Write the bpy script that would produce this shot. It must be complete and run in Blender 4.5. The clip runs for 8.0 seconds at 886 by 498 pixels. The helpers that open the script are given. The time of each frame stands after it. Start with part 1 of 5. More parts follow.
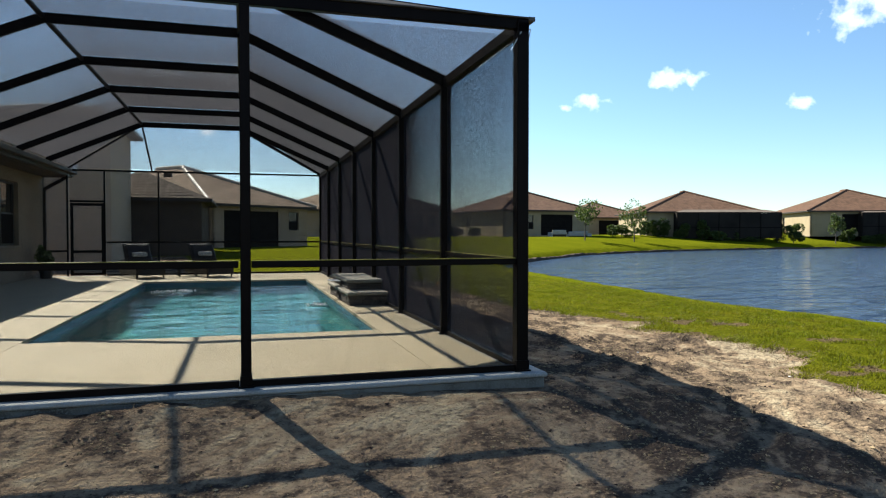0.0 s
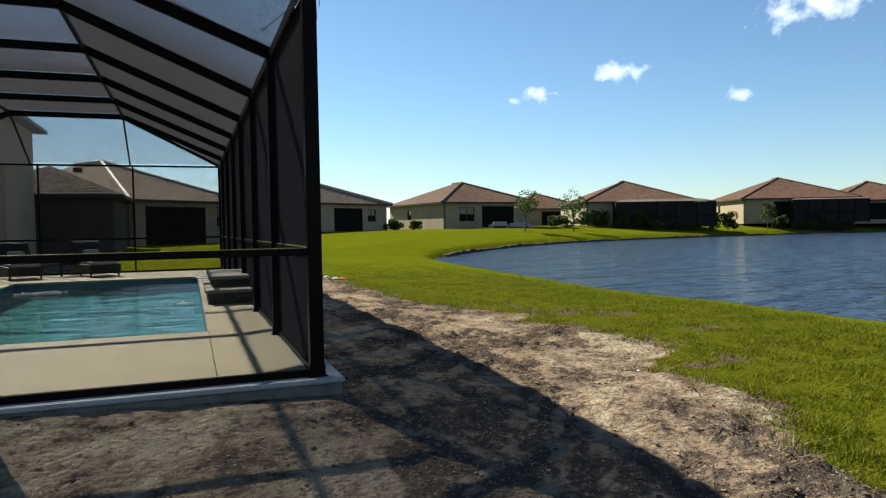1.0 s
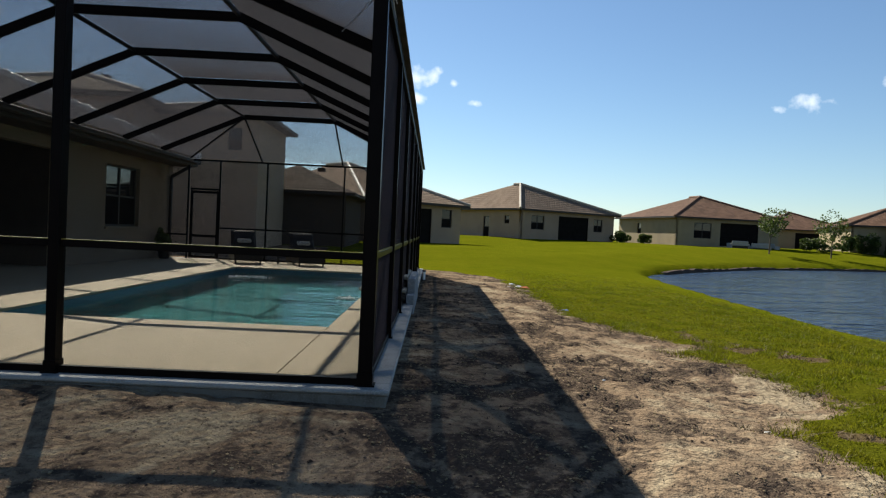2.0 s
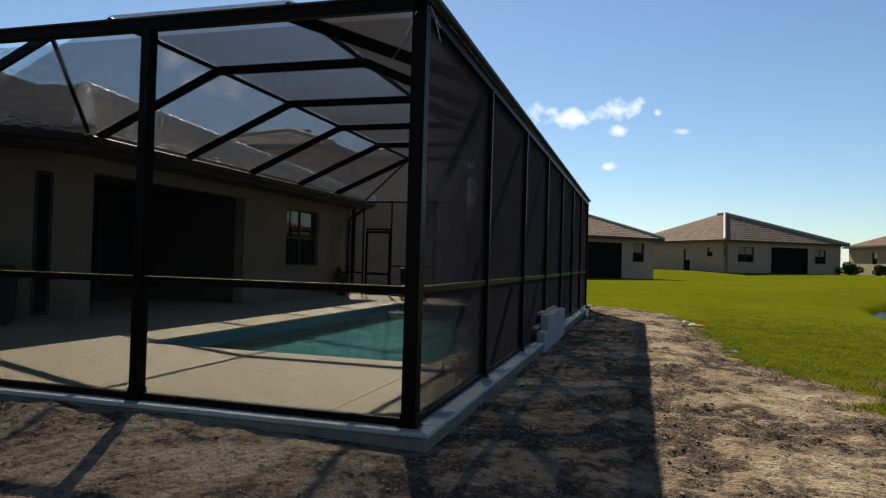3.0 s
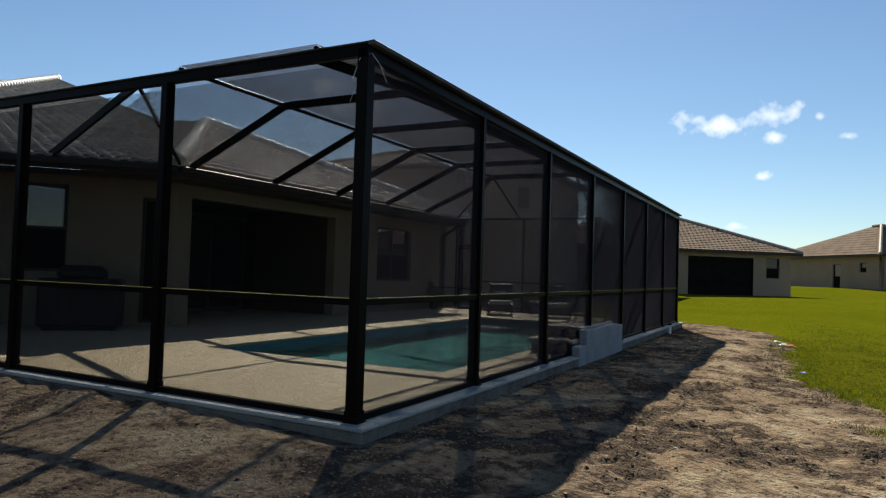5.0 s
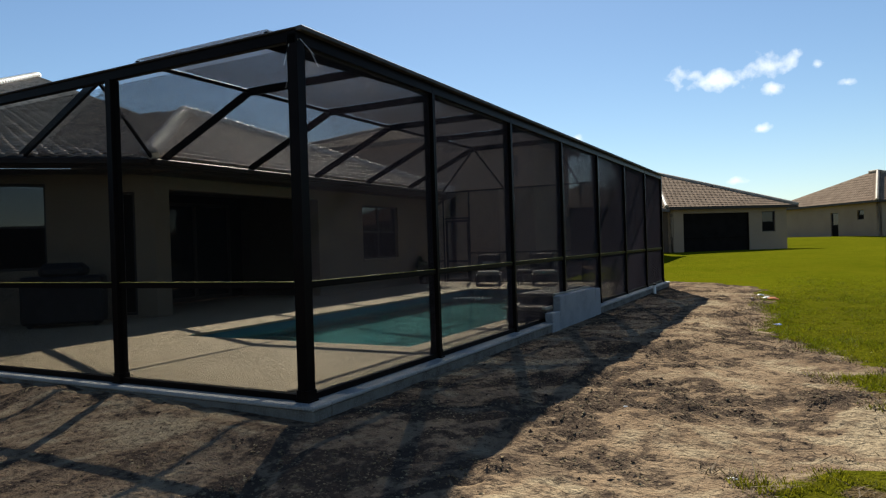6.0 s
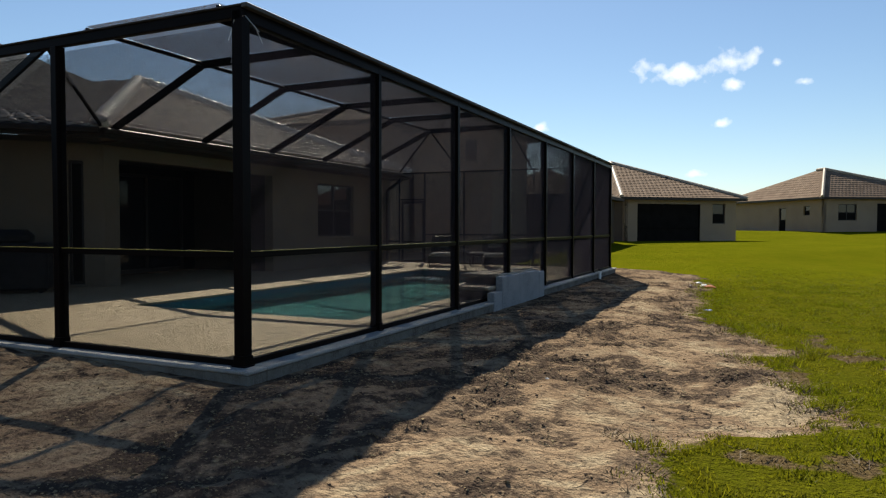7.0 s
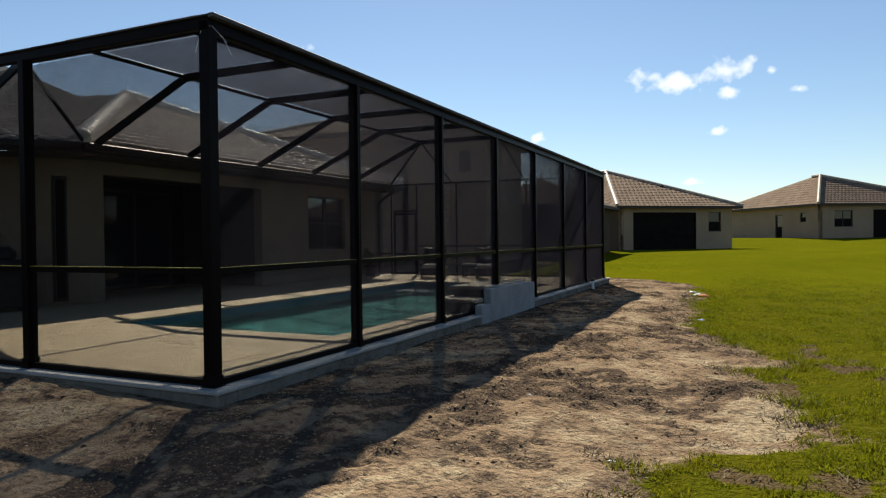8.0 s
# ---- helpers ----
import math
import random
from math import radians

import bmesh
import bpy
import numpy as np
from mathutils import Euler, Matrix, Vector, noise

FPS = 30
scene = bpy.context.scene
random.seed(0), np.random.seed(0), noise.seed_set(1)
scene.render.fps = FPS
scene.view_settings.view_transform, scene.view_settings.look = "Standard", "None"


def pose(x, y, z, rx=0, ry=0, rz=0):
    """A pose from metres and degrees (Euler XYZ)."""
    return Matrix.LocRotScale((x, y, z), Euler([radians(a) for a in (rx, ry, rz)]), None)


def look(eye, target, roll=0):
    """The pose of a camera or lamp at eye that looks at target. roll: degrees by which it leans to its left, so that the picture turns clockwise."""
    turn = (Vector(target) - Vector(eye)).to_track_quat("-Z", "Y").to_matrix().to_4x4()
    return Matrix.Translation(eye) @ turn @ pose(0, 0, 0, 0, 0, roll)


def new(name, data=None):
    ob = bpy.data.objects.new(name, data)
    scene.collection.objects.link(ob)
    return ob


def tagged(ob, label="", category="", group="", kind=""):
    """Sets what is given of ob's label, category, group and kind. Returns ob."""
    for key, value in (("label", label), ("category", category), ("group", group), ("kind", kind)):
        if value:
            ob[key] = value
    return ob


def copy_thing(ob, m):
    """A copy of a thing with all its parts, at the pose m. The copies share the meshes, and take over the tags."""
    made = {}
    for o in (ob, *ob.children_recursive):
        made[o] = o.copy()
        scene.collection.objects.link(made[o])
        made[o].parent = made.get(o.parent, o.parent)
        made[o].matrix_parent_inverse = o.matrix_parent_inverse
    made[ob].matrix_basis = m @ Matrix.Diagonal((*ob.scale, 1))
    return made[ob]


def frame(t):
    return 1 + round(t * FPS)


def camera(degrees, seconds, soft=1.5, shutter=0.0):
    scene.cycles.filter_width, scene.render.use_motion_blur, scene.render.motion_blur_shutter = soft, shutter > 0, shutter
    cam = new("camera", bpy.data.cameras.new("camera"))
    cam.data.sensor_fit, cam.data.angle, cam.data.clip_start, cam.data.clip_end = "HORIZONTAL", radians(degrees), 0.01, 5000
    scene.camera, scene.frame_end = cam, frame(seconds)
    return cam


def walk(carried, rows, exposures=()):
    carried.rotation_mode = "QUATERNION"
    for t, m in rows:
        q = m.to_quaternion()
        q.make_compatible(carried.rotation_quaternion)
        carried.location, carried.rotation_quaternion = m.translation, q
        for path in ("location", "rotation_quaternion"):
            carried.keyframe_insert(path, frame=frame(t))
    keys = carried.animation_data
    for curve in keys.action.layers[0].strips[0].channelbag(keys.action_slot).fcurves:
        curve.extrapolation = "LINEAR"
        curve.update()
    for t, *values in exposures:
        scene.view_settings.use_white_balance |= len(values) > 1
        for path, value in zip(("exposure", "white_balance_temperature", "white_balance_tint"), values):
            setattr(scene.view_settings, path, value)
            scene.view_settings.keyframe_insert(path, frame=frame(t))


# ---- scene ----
cam = camera(66.1, 8.0, soft=1.2)
PATH = [
    (0, (-2.238, -5.208, 1.127), (-1.674, -3.289, 1.083), 0.0),
    (0.5, (-1.553, -4.995, 1.055), (-0.994, -3.075, 0.995), -1.8),
    (1, (-0.881, -4.939, 1.062), (-0.184, -3.066, 0.998), -1.0),
    (1.5, (-0.235, -4.928, 1.114), (0.126, -2.961, 1.07), -0.9),
    (2, (0.393, -4.772, 1.105), (0.423, -2.773, 1.054), 2.7),
    (2.2, (0.572, -4.544, 1.102), (0.443, -2.548, 1.101), 2.9),
    (3.3, (1.768, -4.32, 1.122), (1.155, -2.416, 1.157), 2.0),
    (3.5, (2.002, -4.316, 1.136), (1.381, -2.415, 1.171), 3.0),
    (4, (2.361, -4.159, 1.193), (1.617, -2.303, 1.229), 2.1),
    (4.5, (2.679, -4.285, 1.132), (1.921, -2.438, 1.251), 3.8),
    (4.7, (2.759, -4.292, 1.146), (1.903, -2.487, 1.245), 4.2),
    (5.8, (3.387, -4.234, 1.163), (2.39, -2.5, 1.138), -1.1),
    (6, (3.413, -4.158, 1.183), (2.473, -2.392, 1.171), -1.8),
    (6.5, (3.686, -4.422, 1.075), (2.711, -2.676, 1.067), 0.8),
    (7, (3.732, -4.303, 1.13), (2.893, -2.488, 1.066), 0.1),
    (7.5, (3.817, -4.154, 1.142), (2.928, -2.363, 1.119), 0.5),
    (8, (3.832, -4.083, 1.146), (2.997, -2.266, 1.114), -0.6),
]
walk(cam, [(t, look(eye, target, roll)) for t, eye, target, roll in PATH],
     [(0.0, 1.69, 6150, 3), (0.5, 1.69, 6250, 2), (1.0, 1.27, 6150, 2), (1.5, 1.04, 6250, 5), (2.2, 1.01, 6300, 6), (3.5, 0.86, 6450, 7),
      (4.7, 0.88, 6400, 5), (5.8, 0.92, 6450, 6), (8.0, 1.03, 6800, 8)])

# ---- light ----
SUN_AZ = math.atan2(-0.487, 1.09)          # from +y towards +x
SUN_EL = math.atan2(1.0, math.hypot(0.487, 1.09))
sun = new("sun", bpy.data.lights.new("sun", "SUN"))
sun.data.energy, sun.data.angle, sun.data.color = 5.0, radians(0.53), (1.0, 0.925, 0.79)
sun.matrix_world = look((-48.7, 109, 100), (0, 0, 0))

world = bpy.data.worlds.new("world")
scene.world = world
world.use_nodes = True
wn, wl = world.node_tree.nodes, world.node_tree.links
wn.clear()


def math_node(nodes, links, op, a, b=None, clamp=False):
    n = nodes.new("ShaderNodeMath")
    n.operation, n.use_clamp = op, clamp
    for i, v in enumerate((a, b)):
        if v is None:
            continue
        if isinstance(v, (int, float)):
            n.inputs[i].default_value = v
        else:
            links.new(v, n.inputs[i])
    return n.outputs[0]


def build_sky():
    out = wn.new("ShaderNodeOutputWorld")
    bg = wn.new("ShaderNodeBackground")
    sky = wn.new("ShaderNodeTexSky")
    sky.sky_type, sky.sun_disc = "NISHITA", False
    sky.sun_elevation, sky.sun_rotation = SUN_EL, SUN_AZ
    sky.air_density, sky.dust_density, sky.ozone_density = 1.0, 0.1, 3.0
    co = wn.new("ShaderNodeTexCoord")
    # a few small fair-weather clouds: direction, half width and half height in radians
    clouds = [((-0.130, 0.967, 0.217), 0.024, 0.010), ((-0.088, 0.974, 0.209), 0.046, 0.016), ((-0.030, 0.976, 0.217), 0.030, 0.014),
              ((-0.032, 0.982, 0.188), 0.016, 0.009), ((-0.046, 0.989, 0.139), 0.015, 0.007), ((0.019, 0.977, 0.211), 0.009, 0.006),
              ((0.051, 0.981, 0.185), 0.008, 0.005), ((-0.079, 0.994, 0.074), 0.013, 0.006), ((-0.285, 0.948, 0.142), 0.010, 0.008),
              ((0.561, 0.801, 0.210), 0.032, 0.013), ((0.469, 0.863, 0.186), 0.021, 0.013), ((0.437, 0.882, 0.178), 0.010, 0.007),
              ((0.682, 0.712, 0.167), 0.024, 0.009), ((0.72, 0.63, 0.268), 0.060, 0.030), ((-0.562, 0.794, 0.232), 0.046, 0.018),
              ((-0.60, 0.776, 0.262), 0.030, 0.016)]
    noise_tex = wn.new("ShaderNodeTexNoise")
    noise_tex.inputs["Scale"].default_value, noise_tex.inputs["Detail"].default_value = 46.0, 7.0
    wl.new(co.outputs["Generated"], noise_tex.inputs["Vector"])
    wob = math_node(wn, wl, "MULTIPLY", math_node(wn, wl, "SUBTRACT", noise_tex.outputs["Fac"], 0.5), 3.4)
    total = None
    for d, w, h in clouds:
        d = Vector(d).normalized()
        right = d.cross(Vector((0, 0, 1))).normalized()
        up = right.cross(d)
        uv = []
        for axis, size in ((right, w), (up, h)):
            dot = wn.new("ShaderNodeVectorMath")
            dot.operation = "DOT_PRODUCT"
            wl.new(co.outputs["Generated"], dot.inputs[0])
            dot.inputs[1].default_value = axis / size
            uv.append(math_node(wn, wl, "MULTIPLY", dot.outputs["Value"], dot.outputs["Value"]))
        front = wn.new("ShaderNodeVectorMath")
        front.operation = "DOT_PRODUCT"
        wl.new(co.outputs["Generated"], front.inputs[0])
        front.inputs[1].default_value = d
        r = math_node(wn, wl, "SQRT", math_node(wn, wl, "ADD", uv[0], uv[1]))
        m = math_node(wn, wl, "SUBTRACT", 1.0, math_node(wn, wl, "SUBTRACT", r, wob))
        m = math_node(wn, wl, "MULTIPLY", m, 0.7, True)
        m = math_node(wn, wl, "MULTIPLY", m, math_node(wn, wl, "GREATER_THAN", front.outputs["Value"], 0.0))
        total = m if total is None else math_node(wn, wl, "MAXIMUM", total, m)
    mix = wn.new("ShaderNodeMix")
    mix.data_type = "RGBA"
    wl.new(total, mix.inputs[0])
    cool = wn.new("ShaderNodeVectorMath")
    cool.operation = "MULTIPLY"
    cool.inputs[1].default_value = (0.97, 1.0, 1.03)
    wl.new(sky.outputs[0], cool.inputs[0])
    wl.new(cool.outputs[0], mix.inputs[6])
    mix.inputs[7].default_value = (12.5, 12.6, 12.9, 1)
    wl.new(mix.outputs[2], bg.inputs[0])
    bg.inputs[1].default_value = 0.053
    wl.new(bg.outputs[0], out.inputs[0])


build_sky()


# ---- materials ----
def material(name, base, rough=0.8, second=None, scale=4.0, third=None, fine=60.0, bump=0.2, bump_scale=80.0, metallic=0.0, spec=0.3, vary=0.0):
    """A surface with a base colour broken by a second one in large stains and a third in fine grain."""
    mat = bpy.data.materials.new(name)
    mat.use_nodes = True
    n, l = mat.node_tree.nodes, mat.node_tree.links
    b = n["Principled BSDF"]
    b.inputs["Roughness"].default_value, b.inputs["Metallic"].default_value = rough, metallic
    b.inputs["Specular IOR Level"].default_value = spec
    co = n.new("ShaderNodeTexCoord")
    col = None
    rgb = n.new("ShaderNodeRGB")
    rgb.outputs[0].default_value = (*base, 1)
    col = rgb.outputs[0]
    for other, sc, lo, hi in ((second, scale, 0.42, 0.66), (third, fine, 0.48, 0.68)):
        if other is None:
            continue
        t = n.new("ShaderNodeTexNoise")
        t.inputs["Scale"].default_value, t.inputs["Detail"].default_value = sc, 5.0
        l.new(co.outputs["Object"], t.inputs["Vector"])
        r = n.new("ShaderNodeMapRange")
        r.inputs[1].default_value, r.inputs[2].default_value = lo, hi
        l.new(t.outputs["Fac"], r.inputs[0])
        m = n.new("ShaderNodeMix")
        m.data_type = "RGBA"
        l.new(r.outputs[0], m.inputs[0])
        l.new(col, m.inputs[6])
        m.inputs[7].default_value = (*other, 1)
        col = m.outputs[2]
    if vary:
        oi = n.new("ShaderNodeObjectInfo")
        geo = n.new("ShaderNodeNewGeometry")
        s = math_node(n, l, "FRACT", math_node(n, l, "ADD", oi.outputs["Random"], geo.outputs["Random Per Island"]))
        f = math_node(n, l, "ADD", math_node(n, l, "MULTIPLY", s, vary * 2), 1 - vary)
        sc_ = n.new("ShaderNodeVectorMath")
        sc_.operation = "SCALE"
        l.new(col, sc_.inputs[0])
        l.new(f, sc_.inputs["Scale"])
        col = sc_.outputs[0]
    l.new(col, b.inputs["Base Color"])
    if bump:
        t = n.new("ShaderNodeTexNoise")
        t.inputs["Scale"].default_value, t.inputs["Detail"].default_value = bump_scale, 4.0
        l.new(co.outputs["Object"], t.inputs["Vector"])
        bp = n.new("ShaderNodeBump")
        bp.inputs["Strength"].default_value, bp.inputs["Distance"].default_value = bump, 0.01
        l.new(t.outputs["Fac"], bp.inputs["Height"])
        l.new(bp.outputs[0], b.inputs["Normal"])
    return mat


BRONZE = material("bronze_aluminium", (0.0050, 0.0036, 0.0034), 0.36, (0.0076, 0.0052, 0.0046), 3.0, None, bump=0.02, spec=0.04)
# yellow that paints the sun's glint on the rail tops
RAIL_TOP = material("painted_sunlit_rail", (0.26, 0.215, 0.030), 0.55, (0.18, 0.145, 0.022), 6.0, bump=0.1, spec=0.2)


def let_light_through(mat, share_of, tint=None):
    """Mix a translucent share into a thin material."""
    n, l = mat.node_tree.nodes, mat.node_tree.links
    b = n["Principled BSDF"]
    tr, mx = n.new("ShaderNodeBsdfTranslucent"), n.new("ShaderNodeMixShader")
    mx.inputs[0].default_value = share_of
    if tint:
        tr.inputs[0].default_value = (*tint, 1)
    else:
        l.new(b.inputs["Base Color"].links[0].from_socket, tr.inputs[0])
    l.new(b.outputs[0], mx.inputs[1])
    l.new(tr.outputs[0], mx.inputs[2])
    l.new(mx.outputs[0], n["Material Output"].inputs[0])
    return mat


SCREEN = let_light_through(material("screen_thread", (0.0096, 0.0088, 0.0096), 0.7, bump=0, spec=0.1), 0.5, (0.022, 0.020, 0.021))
# lit copies of the thread: the sun's haze is put into their tint
SCREEN_SIDE = let_light_through(material("sunlit_side_thread", (0.0194, 0.0184, 0.0194), 0.7, bump=0, spec=0.1), 0.5, (0.25, 0.235, 0.28))
SCREEN_ROOF = let_light_through(material("sunlit_roof_thread", (0.0264, 0.0252, 0.0252), 0.7, bump=0, spec=0.1), 0.6, (0.38, 0.37, 0.39))
DECK = material("deck_coating", (0.3558, 0.2799, 0.1749), 0.8, (0.3231, 0.2518, 0.1519), 1.1, (0.3787, 0.3043, 0.1979), 130.0, bump=0.25, bump_scale=220.0)
# curb face darker than the lip: soil splashes plus its shade in the colour
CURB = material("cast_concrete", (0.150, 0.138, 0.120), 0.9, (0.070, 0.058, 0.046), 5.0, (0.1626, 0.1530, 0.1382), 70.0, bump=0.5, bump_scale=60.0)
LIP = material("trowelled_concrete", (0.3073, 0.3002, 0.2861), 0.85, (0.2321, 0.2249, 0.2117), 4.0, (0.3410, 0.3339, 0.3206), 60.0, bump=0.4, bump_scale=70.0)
WHITE_STEM = material("whitewashed_block", (0.2394, 0.2453, 0.2573), 0.85, (0.1795, 0.1855, 0.1975), 3.5, (0.2752, 0.2752, 0.2813), 40.0, bump=0.5, bump_scale=40.0)
STUCCO = material("cream_stucco", (0.208, 0.166, 0.120), 0.9, (0.180, 0.143, 0.103), 1.3, (0.226, 0.181, 0.132), 60.0, bump=0.5, bump_scale=90.0)
STUCCO_D = material("tan_stucco", (0.3024, 0.2340, 0.1440), 0.9, (0.2664, 0.2052, 0.1260), 0.8, bump=0.3, bump_scale=60.0)
# brown darkened to paint the shade on walls turned from the sun
STUCCO_E = material("shaded_brown_stucco", (0.074, 0.052, 0.039), 0.9, (0.063, 0.044, 0.033), 0.8, bump=0.3, bump_scale=60.0)
STUCCO_B = material("beige_stucco", (0.315, 0.228, 0.158), 0.9, (0.28, 0.20, 0.138), 0.7, (0.335, 0.245, 0.172), 30.0, bump=0.3, bump_scale=60.0)
STUCCO_C = material("pale_taupe_stucco", (0.48, 0.35, 0.245), 0.9, (0.42, 0.305, 0.212), 0.7, (0.51, 0.375, 0.263), 30.0, bump=0.3, bump_scale=60.0)
TILE = material("concrete_roof_tile", (0.54, 0.42, 0.315), 0.55, (0.34, 0.25, 0.182), 2.0, (0.60, 0.475, 0.36), 30.0, bump=0.3, bump_scale=60.0, spec=0.35, vary=0.18)
TILE_FAR = material("brown_roof_tile", (0.2040, 0.1462, 0.1054), 0.95, (0.1666, 0.1156, 0.0816), 1.2, (0.2312, 0.1700, 0.1258), 9.0, bump=0.2, spec=0.05, vary=0.12)
TILE_TAN = material("tan_roof_tile", (0.3890, 0.3182, 0.2475), 0.9, (0.3271, 0.2652, 0.2033), 1.2, (0.4243, 0.3536, 0.2740), 9.0, bump=0.2, spec=0.05, vary=0.12)
RIDGE_FAR = material("pale_ridge_tile", (0.40, 0.34, 0.28), 0.6, (0.32, 0.265, 0.21), 3.0, bump=0.1, spec=0.1)
# tile darkened to paint a roof that lies in shade
TILE_SHADED = material("shaded_brown_roof_tile", (0.085, 0.066, 0.054), 0.95, (0.065, 0.050, 0.040), 1.2, (0.10, 0.08, 0.064), 9.0, bump=0.2, spec=0.03, vary=0.12)
TILE_RED = material("terracotta_roof_tile", (0.150, 0.084, 0.054), 0.75, (0.112, 0.063, 0.042), 1.0, (0.178, 0.108, 0.073), 12.0, bump=0.2, spec=0.08, vary=0.2)
# base near white to paint the sun's glint on the caps
RIDGE = material("ridge_cap_tile", (0.84, 0.80, 0.74), 0.42, (0.70, 0.65, 0.58), 6.0, bump=0.15, spec=0.9, vary=0.1)
FASCIA = material("brown_fascia", (0.030, 0.020, 0.015), 0.5, (0.04, 0.028, 0.02), 4.0, bump=0.05)
SOFFIT = material("soffit_panel", (0.060, 0.045, 0.034), 0.7, (0.050, 0.036, 0.028), 4.0, bump=0.05)
# near black: room shade put into the colour, also used for insect screens
DARK_ROOM = material("near_black", (0.014, 0.012, 0.011), 0.9, (0.010, 0.009, 0.008), 2.0, bump=0, spec=0.02)
FRAME_DARK = material("window_frame_bronze", (0.035, 0.028, 0.024), 0.4, bump=0)
PLASTER = material("pool_plaster", (0.0252, 0.1300, 0.1400), 0.7, (0.0229, 0.1251, 0.1360), 1.5, (0.0354, 0.1578, 0.1686), 25.0, bump=0.1)
WATERLINE = material("waterline_tile", (0.05, 0.13, 0.17), 0.25, (0.035, 0.10, 0.14), 14.0, bump=0.05, spec=0.5, vary=0.3)
STONE = material("stacked_stone", (0.0943, 0.0718, 0.0581), 0.85, (0.0558, 0.0418, 0.0345), 7.0, (0.1288, 0.1023, 0.0836), 40.0, bump=0.6, bump_scale=50.0, vary=0.3)
COPING = material("travertine_coping", (0.2624, 0.2276, 0.1765), 0.75, (0.2171, 0.1817, 0.1364), 5.0, (0.3031, 0.2676, 0.2171), 50.0, bump=0.4, vary=0.12)
WICKER = material("dark_wicker", (0.0162, 0.0120, 0.0090), 0.6, (0.0234, 0.0174, 0.0138), 90.0, bump=0.6, bump_scale=160.0)
CUSHION = material("pale_cushion", (0.3244, 0.3087, 0.2829), 0.9, (0.2883, 0.2720, 0.2462), 6.0, bump=0.3, bump_scale=300.0)
BLACK = material("black_cover", (0.012, 0.012, 0.013), 0.6, (0.02, 0.02, 0.021), 6.0, bump=0.3, bump_scale=20.0)
LEAF = let_light_through(material("leaf_green", (0.0464, 0.0712, 0.0152), 0.6, (0.0736, 0.0920, 0.0184), 3.0, bump=0, vary=0.35), 0.45)
BARK = material("grey_bark", (0.100, 0.077, 0.062), 0.9, (0.069, 0.054, 0.042), 8.0, bump=0.5)

BLADE = let_light_through(material("grass_blade", (0.116, 0.132, 0.0046), 0.6, (0.160, 0.154, 0.0078), 1.6, bump=0, vary=0.6, spec=0.10), 0.44)
STRAW = material("dry_grass", (0.140, 0.096, 0.050), 0.8, (0.095, 0.062, 0.034), 5.0, bump=0, vary=0.3)
CLOD = material("soil_clod", (0.2099, 0.1555, 0.0936), 0.95, (0.1166, 0.0840, 0.0501), 3.0, (0.2643, 0.2099, 0.1304), 40.0, bump=0.6, spec=0.05, vary=0.35)
EARTH = material("dark_brown_earth", (0.060, 0.043, 0.034), 0.95, (0.040, 0.028, 0.023), 3.0, (0.085, 0.062, 0.050), 40.0, bump=0.6, spec=0.05, vary=0.4)
WHITE = material("white_plastic", (0.75, 0.75, 0.74), 0.5, bump=0)
ORANGE = material("orange_wrapper", (0.75, 0.22, 0.07), 0.5, bump=0)
BLUE = material("blue_wrapper", (0.12, 0.2, 0.6), 0.5, bump=0)
STEEL = material("galvanised_steel", (0.45, 0.45, 0.46), 0.4, metallic=0.8, bump=0.1)
FOAM = let_light_through(material("water_foam", (0.7560, 0.7862, 0.8064), 0.4, bump=0), 0.5)
GREY_CAP = material("dark_roof_screen", (0.15, 0.12, 0.10), 0.9, (0.11, 0.09, 0.075), 0.6, bump=0, spec=0.05)


def glass_material(name, level, ior):
    mat = bpy.data.materials.new(name)
    mat.use_nodes = True
    b = mat.node_tree.nodes["Principled BSDF"]
    b.inputs["Base Color"].default_value = (0.012, 0.014, 0.016, 1)
    b.inputs["Roughness"].default_value = 0.04
    b.inputs["Specular IOR Level"].default_value, b.inputs["IOR"].default_value = level, ior
    return mat


GLASS = glass_material("clear_glass", 0.5, 1.45)
COATED = glass_material("coated_window_glass", 1.0, 1.62)


def water_material(name, deep, ripple, strength):
    mat = bpy.data.materials.new(name)
    mat.use_nodes = True
    n, l = mat.node_tree.nodes, mat.node_tree.links
    b = n["Principled BSDF"]
    b.inputs["Base Color"].default_value = (*deep, 1)
    b.inputs["Roughness"].default_value = 0.08
    b.inputs["IOR"].default_value = 1.33
    co = n.new("ShaderNodeTexCoord")
    mp = n.new("ShaderNodeMapping")
    mp.inputs["Scale"].default_value = (1.0, 2.2, 1.0)
    mp.inputs["Rotation"].default_value = (0, 0, 0.5)
    l.new(co.outputs["Object"], mp.inputs["Vector"])
    t = n.new("ShaderNodeTexNoise")
    t.inputs["Scale"].default_value, t.inputs["Detail"].default_value = ripple, 4.0
    l.new(mp.outputs[0], t.inputs["Vector"])
    bp = n.new("ShaderNodeBump")
    bp.inputs["Strength"].default_value, bp.inputs["Distance"].default_value = strength, 0.6
    fine = n.new("ShaderNodeTexNoise")
    fine.inputs["Scale"].default_value, fine.inputs["Detail"].default_value = ripple * 0.3, 3.0
    l.new(mp.outputs[0], fine.inputs["Vector"])
    l.new(math_node(n, l, "ADD", t.outputs["Fac"], math_node(n, l, "MULTIPLY", fine.outputs["Fac"], 1.6)), bp.inputs["Height"])
    l.new(bp.outputs[0], b.inputs["Normal"])
    return mat, b


POND, _ = water_material("pond_water", (0.034, 0.052, 0.086), 0.8, 1.0)
_.inputs["Roughness"].default_value = 0.12
